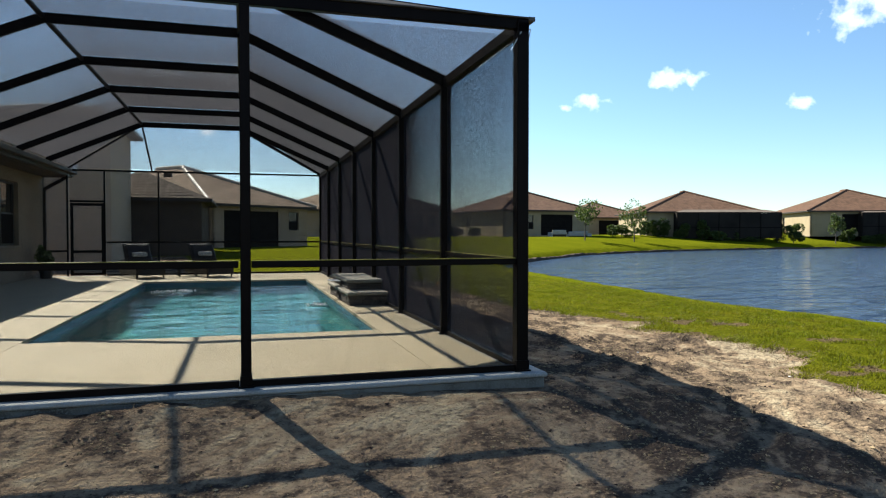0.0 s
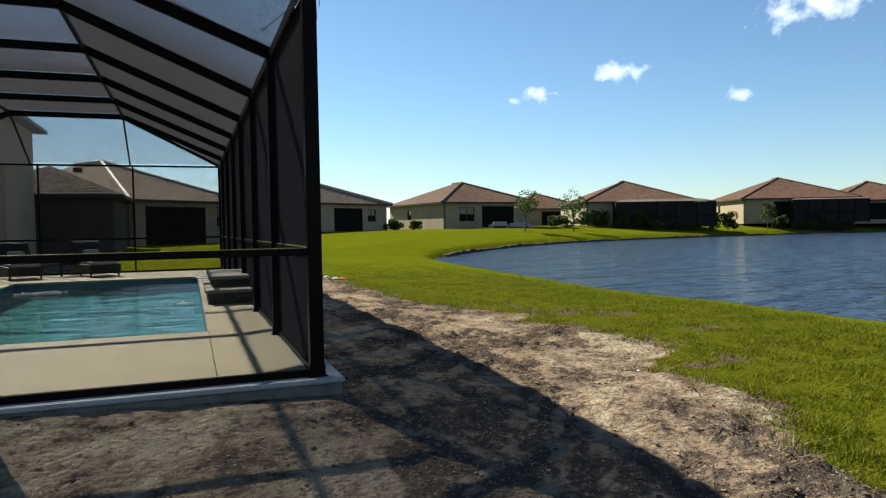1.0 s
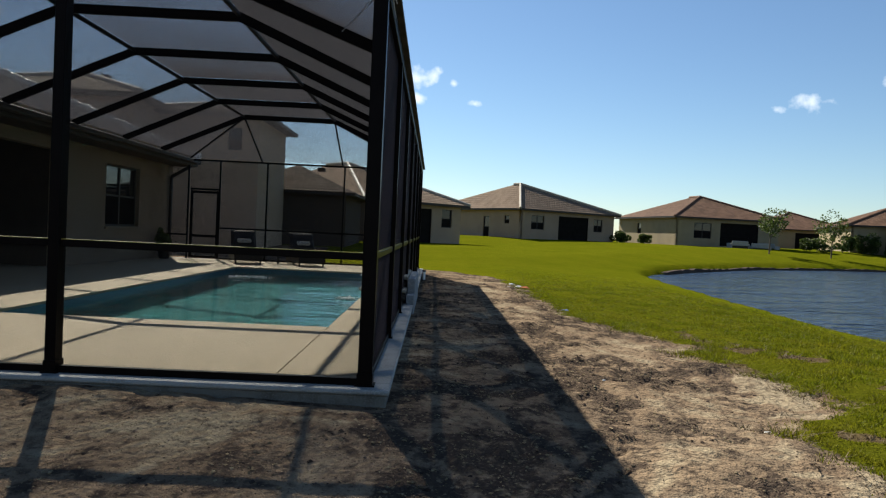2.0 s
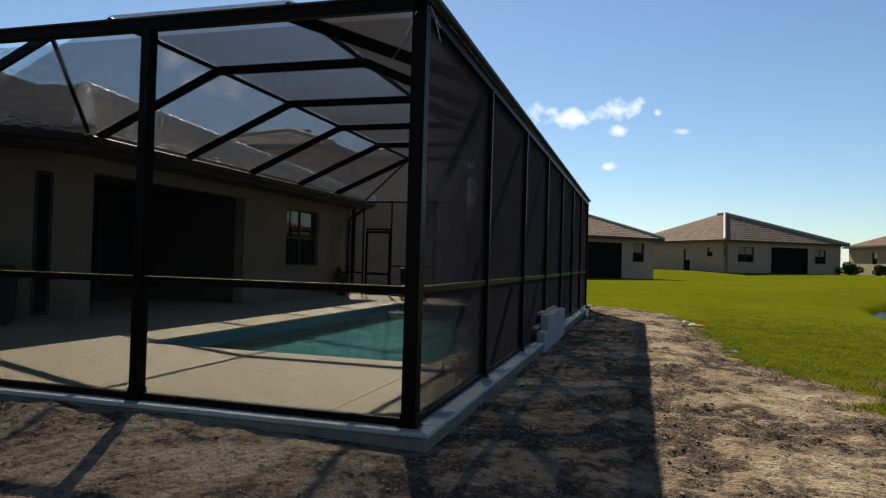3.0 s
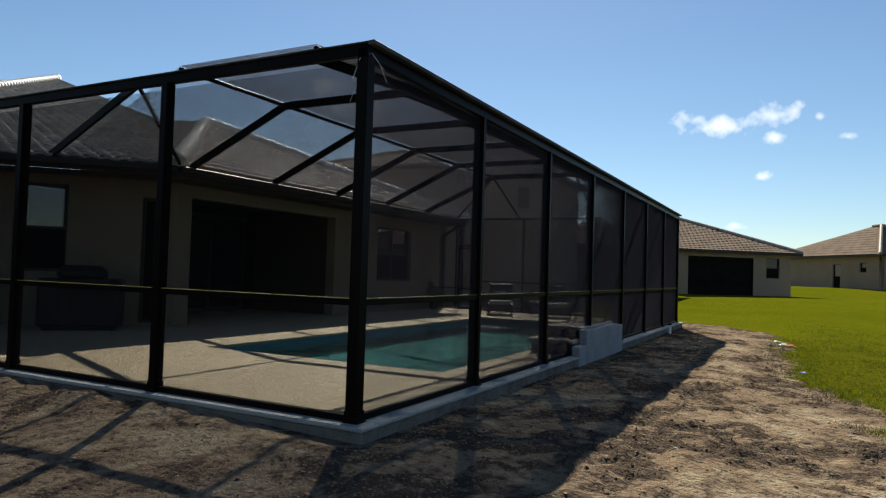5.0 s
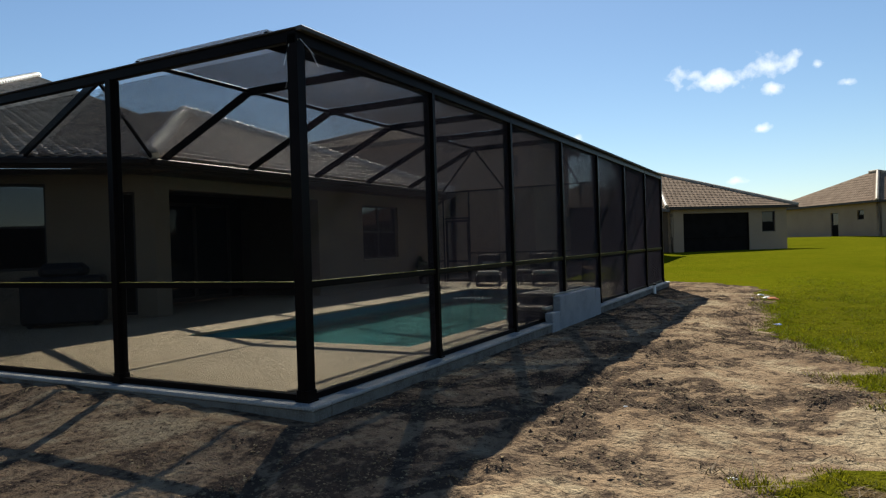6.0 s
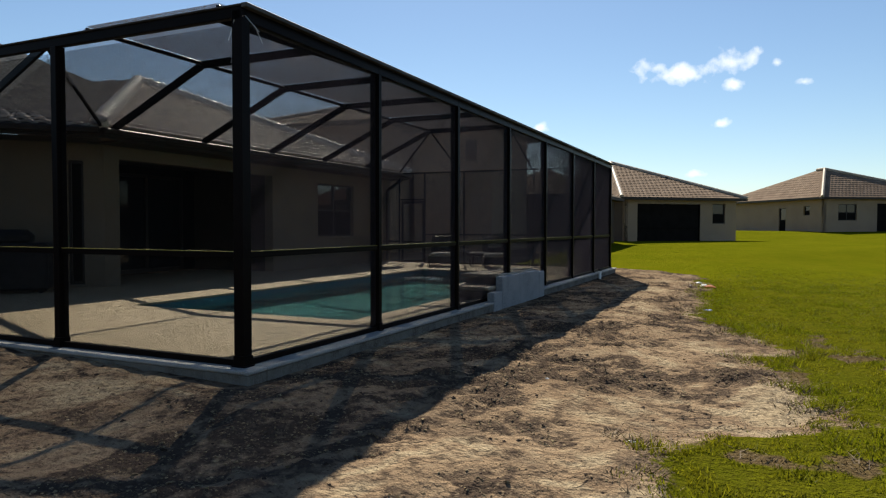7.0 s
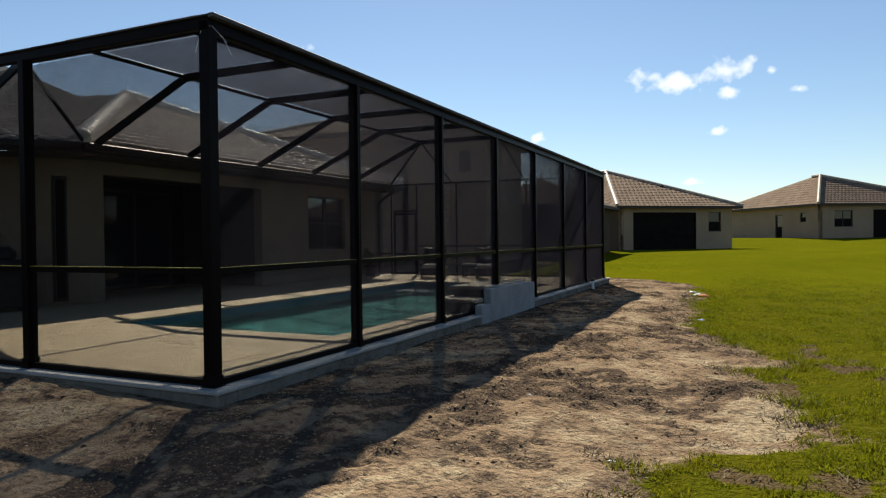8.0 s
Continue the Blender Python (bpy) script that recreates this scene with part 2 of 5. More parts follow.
POOL_WATER, pw = water_material("pool_water", (0.42, 0.85, 0.86), 2.2, 0.05)
pw.inputs["Transmission Weight"].default_value, pw.inputs["Roughness"].default_value = 1.0, 0.02


# ---- helpers of this scene ----
def add_box(bm, x0, x1, y0, y1, z0, z1, bevel=0.0):
    m = Matrix.Translation(((x0 + x1) / 2, (y0 + y1) / 2, (z0 + z1) / 2)) @ Matrix.Diagonal((abs(x1 - x0), abs(y1 - y0), abs(z1 - z0), 1))
    v = bmesh.ops.create_cube(bm, size=1.0, matrix=m)["verts"]
    if bevel:
        e = list({e for a in v for e in a.link_edges})
        bmesh.ops.bevel(bm, geom=e, offset=bevel, segments=1, affect="EDGES", profile=0.7)
    return bm


def box(x0, x1, y0, y1, z0, z1, bevel=0.0):
    return add_box(bmesh.new(), x0, x1, y0, y1, z0, z1, bevel)


def bar(a, b, w, h, bevel=0.004, up=(0, 0, 1)):
    """A straight member from a to b, w across and h deep."""
    a, b = Vector(a), Vector(b)
    d = b - a
    z = d.normalized()
    u = Vector(up)
    if abs(z.dot(u)) > 0.95:
        u = Vector((0, 1, 0))
    x = z.cross(u).normalized()
    y = x.cross(z)
    m = Matrix.Translation((a + b) / 2) @ Matrix((x, y, z)).transposed().to_4x4() @ Matrix.Diagonal((w, h, d.length, 1))
    bm = bmesh.new()
    v = bmesh.ops.create_cube(bm, size=1.0, matrix=m)["verts"]
    if bevel:
        bmesh.ops.bevel(bm, geom=list({e for q in v for e in q.link_edges}), offset=bevel, segments=1, affect="EDGES")
    return bm


def cyl(a, b, r0, r1=None, seg=12):
    a, b = Vector(a), Vector(b)
    bm = bmesh.new()
    m = Matrix.Translation((a + b) / 2) @ (b - a).to_track_quat("Z", "Y").to_matrix().to_4x4()
    bmesh.ops.create_cone(bm, cap_ends=True, segments=seg, radius1=r0, radius2=r0 if r1 is None else r1, depth=(b - a).length, matrix=m)
    return bm


def mesh_from(bm, mat, name, smooth=False):
    me = bpy.data.meshes.new(name)
    bmesh.ops.recalc_face_normals(bm, faces=bm.faces)
    bm.to_mesh(me)
    bm.free()
    me.materials.append(mat)
    if smooth:
        for p in me.polygons:
            p.use_smooth = True
    return me


def part(name, bm, mat, parent=None, label="", smooth=False):
    ob = new(name, mesh_from(bm, mat, name, smooth))
    if parent is not None:
        ob.parent = parent
    if label:
        tagged(ob, label)
    return ob


def share(name, me, parent, m):
    ob = new(name, me)
    ob.parent = parent
    ob.matrix_basis = m
    return ob


def thing(name, label, category, at=(0, 0, 0), rz=0, group="", kind=""):
    ob = new(name)
    ob.empty_display_size = 0.2
    ob.matrix_basis = pose(*at, 0, 0, rz)
    return tagged(ob, label, category, group, kind)


def raw_mesh(name, verts, faces, mat, smooth=False):
    me = bpy.data.meshes.new(name)
    me.from_pydata(verts, [], faces)
    me.materials.append(mat)
    if smooth:
        me.polygons.foreach_set("use_smooth", [True] * len(me.polygons))
    me.update()
    return me


# ---- ground, pond ----
WATER = -0.62
BANK = [(8.6, -300), (8.8, -40), (9.0, -8), (9.1, 2.5), (8.7, 6.5), (8.6, 10), (8.9, 14), (9.3, 18), (9.8, 24), (10.4, 27.5), (12.2, 31), (15.5, 35.5),
        (19.5, 40), (24, 45), (32, 50.5), (42, 55.5), (52, 58.5), (70, 61.5), (92, 64.5), (240, 90), (420, 60), (420, -300)]


def bank_distance(x, y):
    """Signed distance to the pond's edge, positive on land."""
    best = np.full(x.shape, 1e9)
    inside = np.zeros(x.shape, bool)
    for (ax, ay), (bx, by) in zip(BANK, BANK[1:] + BANK[:1]):
        dx, dy = bx - ax, by - ay
        t = np.clip(((x - ax) * dx + (y - ay) * dy) / (dx * dx + dy * dy), 0, 1)
        best = np.minimum(best, np.hypot(x - ax - t * dx, y - ay - t * dy))
        cross = ((ay > y) != (by > y)) & (x < (bx - ax) * (y - ay) / ((by - ay) if by != ay else 1e-9) + ax)
        inside ^= cross
    return np.where(inside, -best, best)


def ease(a, b, v):
    t = np.clip((v - a) / (b - a), 0, 1)
    return t * t * (3 - 2 * t)


def lattice(x, y, f, seed):
    """Smooth value noise, -1 to 1."""
    table = np.random.default_rng(seed).uniform(-1, 1, (256, 256))
    u, v = x * f, y * f
    i, j = np.floor(u).astype(int), np.floor(v).astype(int)
    a, b = u - i, v - j
    a, b = a * a * (3 - 2 * a), b * b * (3 - 2 * b)
    i, j, i1, j1 = i % 256, j % 256, (i + 1) % 256, (j + 1) % 256
    return (table[i, j] * (1 - a) + table[i1, j] * a) * (1 - b) + (table[i, j1] * (1 - a) + table[i1, j1] * a) * b


def wavy(x, y, f, s):
    return (np.sin(x * f + s) * np.cos(y * f * 1.13 + 2.1 * s) + np.sin(x * f * 0.57 - y * f * 0.83 + 3.3 * s)) / 2


def grass_edge(x, y):
    """Positive where lawn grows, negative on the bare soil round the new slab, in metres."""
    edge = np.interp(y, [-30, -8, -4, -2.3, -0.6, 0.25, 0.9, 1.4, 1.8, 2.2, 2.6, 3.4, 4.0, 4.6, 5.4, 6.3, 6.8, 9.0, 11.4, 13.5, 15.5, 17.0],
                     [2.2, 2.2, 2.3, 2.6, 3.4, 3.2, 3.75, 4.4, 4.5, 4.35, 4.2, 3.9, 3.8, 4.1, 4.0, 3.5, 2.95, 2.8, 2.6, 2.5, 2.3, 1.0])
    d = x - edge
    # soil carried on behind the enclosure in place of lawn darkened by shade
    d = np.maximum(d, y - 16.8 - 13.0 * ease(-3.6, -5.0, x))
    d = d + 0.20 * lattice(x, y, 1.9, 31) + 0.16 * lattice(x, y, 5.0, 32)
    return d


def dark_earth(x, y):
    """Above zero on the dark, clotted patches of the bare soil."""
    w = 0.35 * lattice(x, y, 1.1, 51)
    u, v = (x * 0.8 + y * 0.6) * 0.75 + w, (y * 0.8 - x * 0.6) * 1.25 + w
    return 0.45 * lattice(u, v, 0.85, 52) + 0.55 * lattice(u, v, 2.6, 53) + 0.50 * lattice(u, v, 6.5, 54) + 0.25 * lattice(u, v, 14.0, 55) - 0.12 - 0.7 * ease(0.5, 0.1, np.hypot((x - 3.85) / 1.1, (y - 2.2) / 2.6))


def dry_turf(x, y):
    """0 to 1 where the lawn has died back to straw."""
    d = np.full(np.shape(x), -1.0)
    for cx, cy, rx, ry in ((4.42, 5.6, 0.20, 0.55), (4.8, 4.7, 0.28, 0.45), (5.3, 4.1, 0.35, 0.35), (4.06, 3.05, 0.16, 0.42), (3.75, 0.42, 0.34, 0.15), (4.35, 0.55, 0.26, 0.16), (3.2, -1.0, 0.22, 0.28), (5.6, 2.2, 0.35, 0.2)):
        d = np.maximum(d, 1.25 - np.hypot((x - cx) / rx, (y - cy) / ry))
    return ease(0.0, 0.6, d + 0.45 * lattice(x, y, 3.5, 61) + 0.60 * lattice(x, y, 9.0, 62) - 0.10)


def blade_cover(x, y):
    """0 to 1 where single blades stand over brown ground that also carries the shade between them; the far lawn is seen
    only as a sheet.
    """
    return ease(24.0, 7.0, y) * ease(-6.5, -4.0, y) * ease(8.8, 7.3, x) * np.maximum(ease(2.3, 3.5, x), ease(16.0, 14.0, y))


def ground_height(x, y):
    base = -0.12 + 0.37 * ease(18, 44, y) + 0.60 * ease(46, 64, y)
    fall = np.minimum(np.hypot(0.22 * ease(0.3, 4.0, x), 0.16 * ease(-0.15, -1.7, y)), 0.25)
    base = base - fall * (1 - ease(9, 18, y))
    base = base + 0.15 * ease(30, 46, x) * ease(40, 60, y) + 0.35 * ease(46, 72, x) * ease(40, 60, y)
    base = base + (0.115 + 0.035 * lattice(x, y, 3.1, 93)) * ease(-0.2, 1.6, y) * ease(15.5, 14.0, y) * ease(1.6, 0.3, x) * ease(-0.6, 0.0, x)
    base = base + (0.055 + 0.05 * lattice(x, y, 2.4, 91) + 0.03 * lattice(x, y, 6.0, 94)) * ease(-0.75, -0.2, y) * ease(0.6, 0.1, x) * ease(0.2, -0.1, y)
    d = bank_distance(x, y)
    near = WATER + 0.13 + 0.035 * np.maximum(d, 0) + 0.05 * ease(0, 2, d)
    far = WATER + 0.30 + 0.11 * np.maximum(d, 0)
    slope = near + (far - near) * ease(22, 36, y)
    z = np.minimum(base, slope)
    z = np.where(d < 0, WATER + 0.10 - 1.2 * np.minimum(-d, 1.5), z)
    soil = ease(0.15, -0.25, grass_edge(x, y))
    lumpy = ease(-0.1, 0.5, dark_earth(x, y))
    rough = 0.032 * lattice(x, y, 1.3, 4) + (0.012 + 0.020 * lumpy) * lattice(x, y, 3.6, 5) + (0.013 + 0.026 * lumpy) * lattice(x, y, 8.0, 6) + (0.002 + 0.014 * lumpy) * lattice(x, y, 15.0, 7)
    calm = 0.30 + 0.70 * ease(0.2, 1.4, x + 0.6 * np.maximum(-y - 2.5, 0))
    z = z + soil * rough * calm * (0.35 + 0.65 * ease(0.0, 0.4, np.maximum(x - 0.1, -y - 0.12))) + 0.018 * wavy(x, y, 0.9, 0.3) * (1 - soil) + 0.012 * lattice(x, y, 3.0, 8) * (1 - soil) * ease(30, 20, y) * ease(30, 14, np.abs(x))
    return z


def build_ground():
    def axis(lo, hi, step, reach, grow):
        a = list(np.arange(lo, hi, step))
        s, v = step, hi
        while v < reach:
            a.append(v)
            s *= grow
            v += s
        s, v = step, lo - step
        low = []
        while v > -reach:
            low.append(v)
            s *= grow
            v -= s
        return np.array(low[::-1] + a)
    xs, ys = axis(-4.5, 5.0, 0.035, 3500, 1.05), axis(-4.0, 12.0, 0.04, 3500, 1.05)
    gx, gy = np.meshgrid(xs, ys)
    gz = ground_height(gx, gy)
    inside = (gx < -0.03) & (gy > 0.03) & (gy < 14.9)
    gz = np.where(inside, -2.3, gz)
    rng = np.random.default_rng(3)
    soil = ease(0.1, -0.2, grass_edge(gx, gy)) * ((gx > -6) & (gx < 7) & (gy > -7) & (gy < 18))
    gz = gz + soil * rng.normal(0, 0.0015, gz.shape) * (~inside)
    nx, ny = len(xs), len(ys)
    verts = np.stack([gx, gy, gz], -1).reshape(-1, 3)
    i = (np.arange(ny - 1)[:, None] * nx + np.arange(nx - 1)[None]).ravel()
    faces = np.stack([i, i + 1, i + nx + 1, i + nx], 1)
    mat = bpy.data.materials.new("lawn_and_soil")
    mat.use_nodes = True
    n, l = mat.node_tree.nodes, mat.node_tree.links
    b = n["Principled BSDF"]
    b.inputs["Roughness"].default_value, b.inputs["Specular IOR Level"].default_value = 1.0, 0.0
    co = n.new("ShaderNodeTexCoord")

    def tex(scale, detail=5.0):
        t = n.new("ShaderNodeTexNoise")
        t.inputs["Scale"].default_value, t.inputs["Detail"].default_value = scale, detail
        l.new(co.outputs["Object"], t.inputs["Vector"])
        return t.outputs["Fac"]

    def blend(fac, lo, hi, a, c):
        r = n.new("ShaderNodeMapRange")
        r.inputs[1].default_value, r.inputs[2].default_value = lo, hi
        l.new(fac, r.inputs[0])
        m = n.new("ShaderNodeMix")
        m.data_type = "RGBA"
        l.new(r.outputs[0], m.inputs[0])
        for k, v in ((6, a), (7, c)):
            if isinstance(v, tuple):
                m.inputs[k].default_value = (*v, 1)
            else:
                l.new(v, m.inputs[k])
        return m.outputs[2]
    earth = n.new("ShaderNodeAttribute")
    earth.attribute_name = "earth"
    patch = math_node(n, l, "ADD", earth.outputs["Fac"], math_node(n, l, "MULTIPLY", math_node(n, l, "SUBTRACT", tex(9.0, 9.0), 0.5), 2.2))
    sand = blend(tex(0.9), 0.38, 0.62, (0.264, 0.189, 0.124), (0.186, 0.129, 0.085))
    sand = blend(tex(3.2, 8.0), 0.50, 0.70, sand, (0.166, 0.121, 0.084))
    sand = blend(patch, -0.16, 0.20, sand, (0.068, 0.050, 0.039))
    sand = blend(earth.outputs["Fac"], -0.40, -0.90, sand, (0.325, 0.258, 0.172))
    sand = blend(tex(14.0, 8.0), 0.51, 0.72, sand, (0.086, 0.062, 0.046))
    sand = blend(tex(34.0), 0.56, 0.80, sand, (0.265, 0.200, 0.134))
    sand = blend(tex(60.0, 5.0), 0.57, 0.74, sand, (0.062, 0.045, 0.034))
    grass = blend(tex(0.35), 0.35, 0.65, (0.089, 0.098, 0.0038), (0.112, 0.112, 0.0052))
    grass = blend(tex(1.7, 7.0), 0.50, 0.80, grass, (0.076, 0.089, 0.0038))
    grass = blend(tex(5.0), 0.52, 0.76, grass, (0.124, 0.112, 0.0090))
    grass = blend(tex(60.0), 0.46, 0.74, grass, (0.066, 0.080, 0.0035))
    # brown base under the near blades, the shade between them mixed in
    thatch_shade = n.new("ShaderNodeAttribute")
    thatch_shade.attribute_name = "thatch_shade"
    grass = blend(math_node(n, l, "MULTIPLY", thatch_shade.outputs["Fac"], tex(30.0, 3.0)), 0.15, 0.75, grass, (0.056, 0.055, 0.0060))
    dry = n.new("ShaderNodeAttribute")
    dry.attribute_name = "dry"
    thin = math_node(n, l, "ADD", dry.outputs["Fac"], math_node(n, l, "MULTIPLY", math_node(n, l, "SUBTRACT", tex(14.0), 0.5), 0.8))
    grass = blend(thin, 0.35, 0.95, grass, (0.092, 0.066, 0.034))
    at = n.new("ShaderNodeAttribute")
    at.attribute_name = "lawn"
    wob = math_node(n, l, "ADD", at.outputs["Fac"], math_node(n, l, "MULTIPLY", math_node(n, l, "SUBTRACT", tex(11.0), 0.5), 1.1))
    l.new(blend(wob, 0.40, 0.62, sand, grass), b.inputs["Base Color"])
    bp = n.new("ShaderNodeBump")
    bp.inputs["Strength"].default_value, bp.inputs["Distance"].default_value = 0.95, 0.05
    l.new(math_node(n, l, "ADD", tex(22.0), math_node(n, l, "MULTIPLY", tex(90.0), 0.25)), bp.inputs["Height"])
    l.new(bp.outputs[0], b.inputs["Normal"])
    me = raw_mesh("ground", verts.tolist(), faces.tolist(), mat, True)
    lawn = ease(-0.35, 0.35, grass_edge(gx, gy)).ravel()
    me.attributes.new("lawn", "FLOAT", "POINT").data.foreach_set("value", lawn.astype(np.float32))
    cover = blade_cover(gx, gy).ravel()
    me.attributes.new("thatch_shade", "FLOAT", "POINT").data.foreach_set("value", cover.astype(np.float32))
    me.attributes.new("earth", "FLOAT", "POINT").data.foreach_set("value", dark_earth(gx, gy).ravel().astype(np.float32))
    me.attributes.new("dry", "FLOAT", "POINT").data.foreach_set("value", dry_turf(gx, gy).ravel().astype(np.float32))
    ob = new("ground", me)
    tagged(ob, "green lawn around bare sandy soil beside the pool slab", "ground", kind="structure")
    bm = bmesh.new()
    ring = [bm.verts.new((x, y, WATER)) for x, y in ((8.0, -290), (419, -290), (419, 61), (240, 92), (92, 66.5), (52, 60.5), (31, 52.5), (11, 32.5), (8.0, 18))]
    bm.faces.new(ring)
    tagged(part("water", bm, POND), "dark rippled pond water below a grassy bank", "water", kind="structure")


build_ground()


def build_bank():
    """The eroded earth edge where the far lawn breaks off above the pond, the shade on its face put into the dark
    colour.
    """
    pts = [Vector((x, y, 0)) for x, y in BANK if 30 < y]
    bm = bmesh.new()
    rng = random.Random(41)
    rows, last = [], None
    for a, b in zip(pts, pts[1:]):
        n = max(2, int((b - a).length / 0.5))
        for i in range(n):
            p = a.lerp(b, i / n)
            d = (b - a).normalized()
            out = Vector((d.y, -d.x, 0))
            rise = 0.17 + 0.03 * math.sin(p.x * 0.9) + rng.uniform(-0.04, 0.05)
            row = [bm.verts.new(p + out * 0.55 + Vector((0, 0, WATER - 0.05))), bm.verts.new(p + out * rng.uniform(0.38, 0.5) + Vector((0, 0, WATER + rise))), bm.verts.new(p + out * 0.1 + Vector((0, 0, WATER + rise - 0.02)))]
            if last:
                for k in range(2):
                    bm.faces.new((last[k], row[k], row[k + 1], last[k + 1]))
            last = row
    tagged(part("bank", bm, EARTH), "dark eroded earth bank between lawn and pond", "bank", kind="structure")


build_bank()


# ---- slab, deck and pool ----
BAY = 2.135
LENGTH = 7 * BAY
POOL = (-4.45, -0.72, 2.70, 12.1)


def build_deck():
    curb = thing("slab_edge", "pale cast concrete slab edge with a lighter top lip", "slab", kind="structure")
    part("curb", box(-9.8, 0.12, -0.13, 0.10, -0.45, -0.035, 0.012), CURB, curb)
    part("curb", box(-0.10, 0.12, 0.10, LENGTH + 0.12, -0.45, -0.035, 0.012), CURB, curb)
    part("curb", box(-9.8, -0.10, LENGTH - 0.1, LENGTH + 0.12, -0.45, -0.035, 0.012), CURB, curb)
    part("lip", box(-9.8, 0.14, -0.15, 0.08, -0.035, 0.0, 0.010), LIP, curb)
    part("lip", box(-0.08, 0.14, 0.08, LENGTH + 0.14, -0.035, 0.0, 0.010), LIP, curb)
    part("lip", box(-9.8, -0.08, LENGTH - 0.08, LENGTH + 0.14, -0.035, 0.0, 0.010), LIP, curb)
    deck = thing("floor", "cream textured pool deck around the pool", "deck", kind="structure")
    x0, x1, y0, y1 = POOL
    g = 0.006
    for a in ((-7.38, x0 - g, 0.08, y0), (x0, x1, 0.08, y0 - 0.002), (x1 + g, -0.08, 0.08, y0),
              (-7.38, x0, y0 + g, 7.2), (-7.38, x0, 7.2 + g, y1), (x1, -0.08, y0 + g, y1),
              (-7.38, x0 - g, y1 + g, LENGTH - 0.08), (x0, x1, y1, LENGTH - 0.08), (x1 + g, -0.08, y1 + g, LENGTH - 0.08),
              (-9.8, -7.38 - g, 0.08, 4.62), (-9.6, -7.38 - g, 5.05, 9.5)):
        part("slab", box(a[0], a[1], a[2], a[3], -0.16, 0.0, 0.003), DECK, deck)
    pool = thing("swimming_pool", "rectangular teal plastered pool full of clear rippled water", "pool", kind="structure")
    bm = bmesh.new()
    z = -1.45
    vs = [bm.verts.new(p) for p in ((x0, y0, -0.16), (x1, y0, -0.16), (x1, y1, -0.16), (x0, y1, -0.16),
                                    (x0, y0, z + 0.35), (x1, y0, z + 0.35), (x1, y1, z), (x0, y1, z))]
    for f in ((0, 1, 5, 4), (1, 2, 6, 5), (2, 3, 7, 6), (3, 0, 4, 7), (4, 5, 6, 7)):
        bm.faces.new([vs[i] for i in f])
    part("basin", bm, PLASTER, pool)
    part("entry_step", box(x0 + 1.4, x1, y0, y0 + 0.42, -1.4, -0.42, 0.02), PLASTER, pool)
    part("entry_step", box(x0 + 1.4, x1, y0 + 0.42, y0 + 0.84, -1.4, -0.70, 0.02), PLASTER, pool)
    part("bench", box(x1 - 0.45, x1, y0 + 0.84, 5.3, -1.4, -0.55, 0.02), PLASTER, pool)
    for a in ((x0, x1, y0, y0 + 0.012), (x0, x1, y1 - 0.012, y1), (x0, x0 + 0.012, y0, y1), (x1 - 0.012, x1, y0, y1)):
        part("waterline_band", box(a[0], a[1], a[2], a[3], -0.26, -0.035), WATERLINE, pool)
    nx, ny = 48, 104
    X, Y = np.meshgrid(np.linspace(x0 + 0.005, x1 - 0.005, nx), np.linspace(y0 + 0.005, y1 - 0.005, ny))
    Z = -0.11 + 0.0012 * wavy(X, Y, 3.1, 0.3) + 0.0008 * wavy(X, Y, 8.0, 1.1)
    i = (np.arange(ny - 1)[:, None] * nx + np.arange(nx - 1)[None]).ravel()
    me = raw_mesh("pool_surface", np.stack([X, Y, Z], -1).reshape(-1, 3).tolist(), np.stack([i, i + 1, i + nx + 1, i + nx], 1).tolist(), POOL_WATER, True)
    ob = new("pool_surface", me)
    ob.parent = pool
    ob.visible_shadow = False


build_deck()


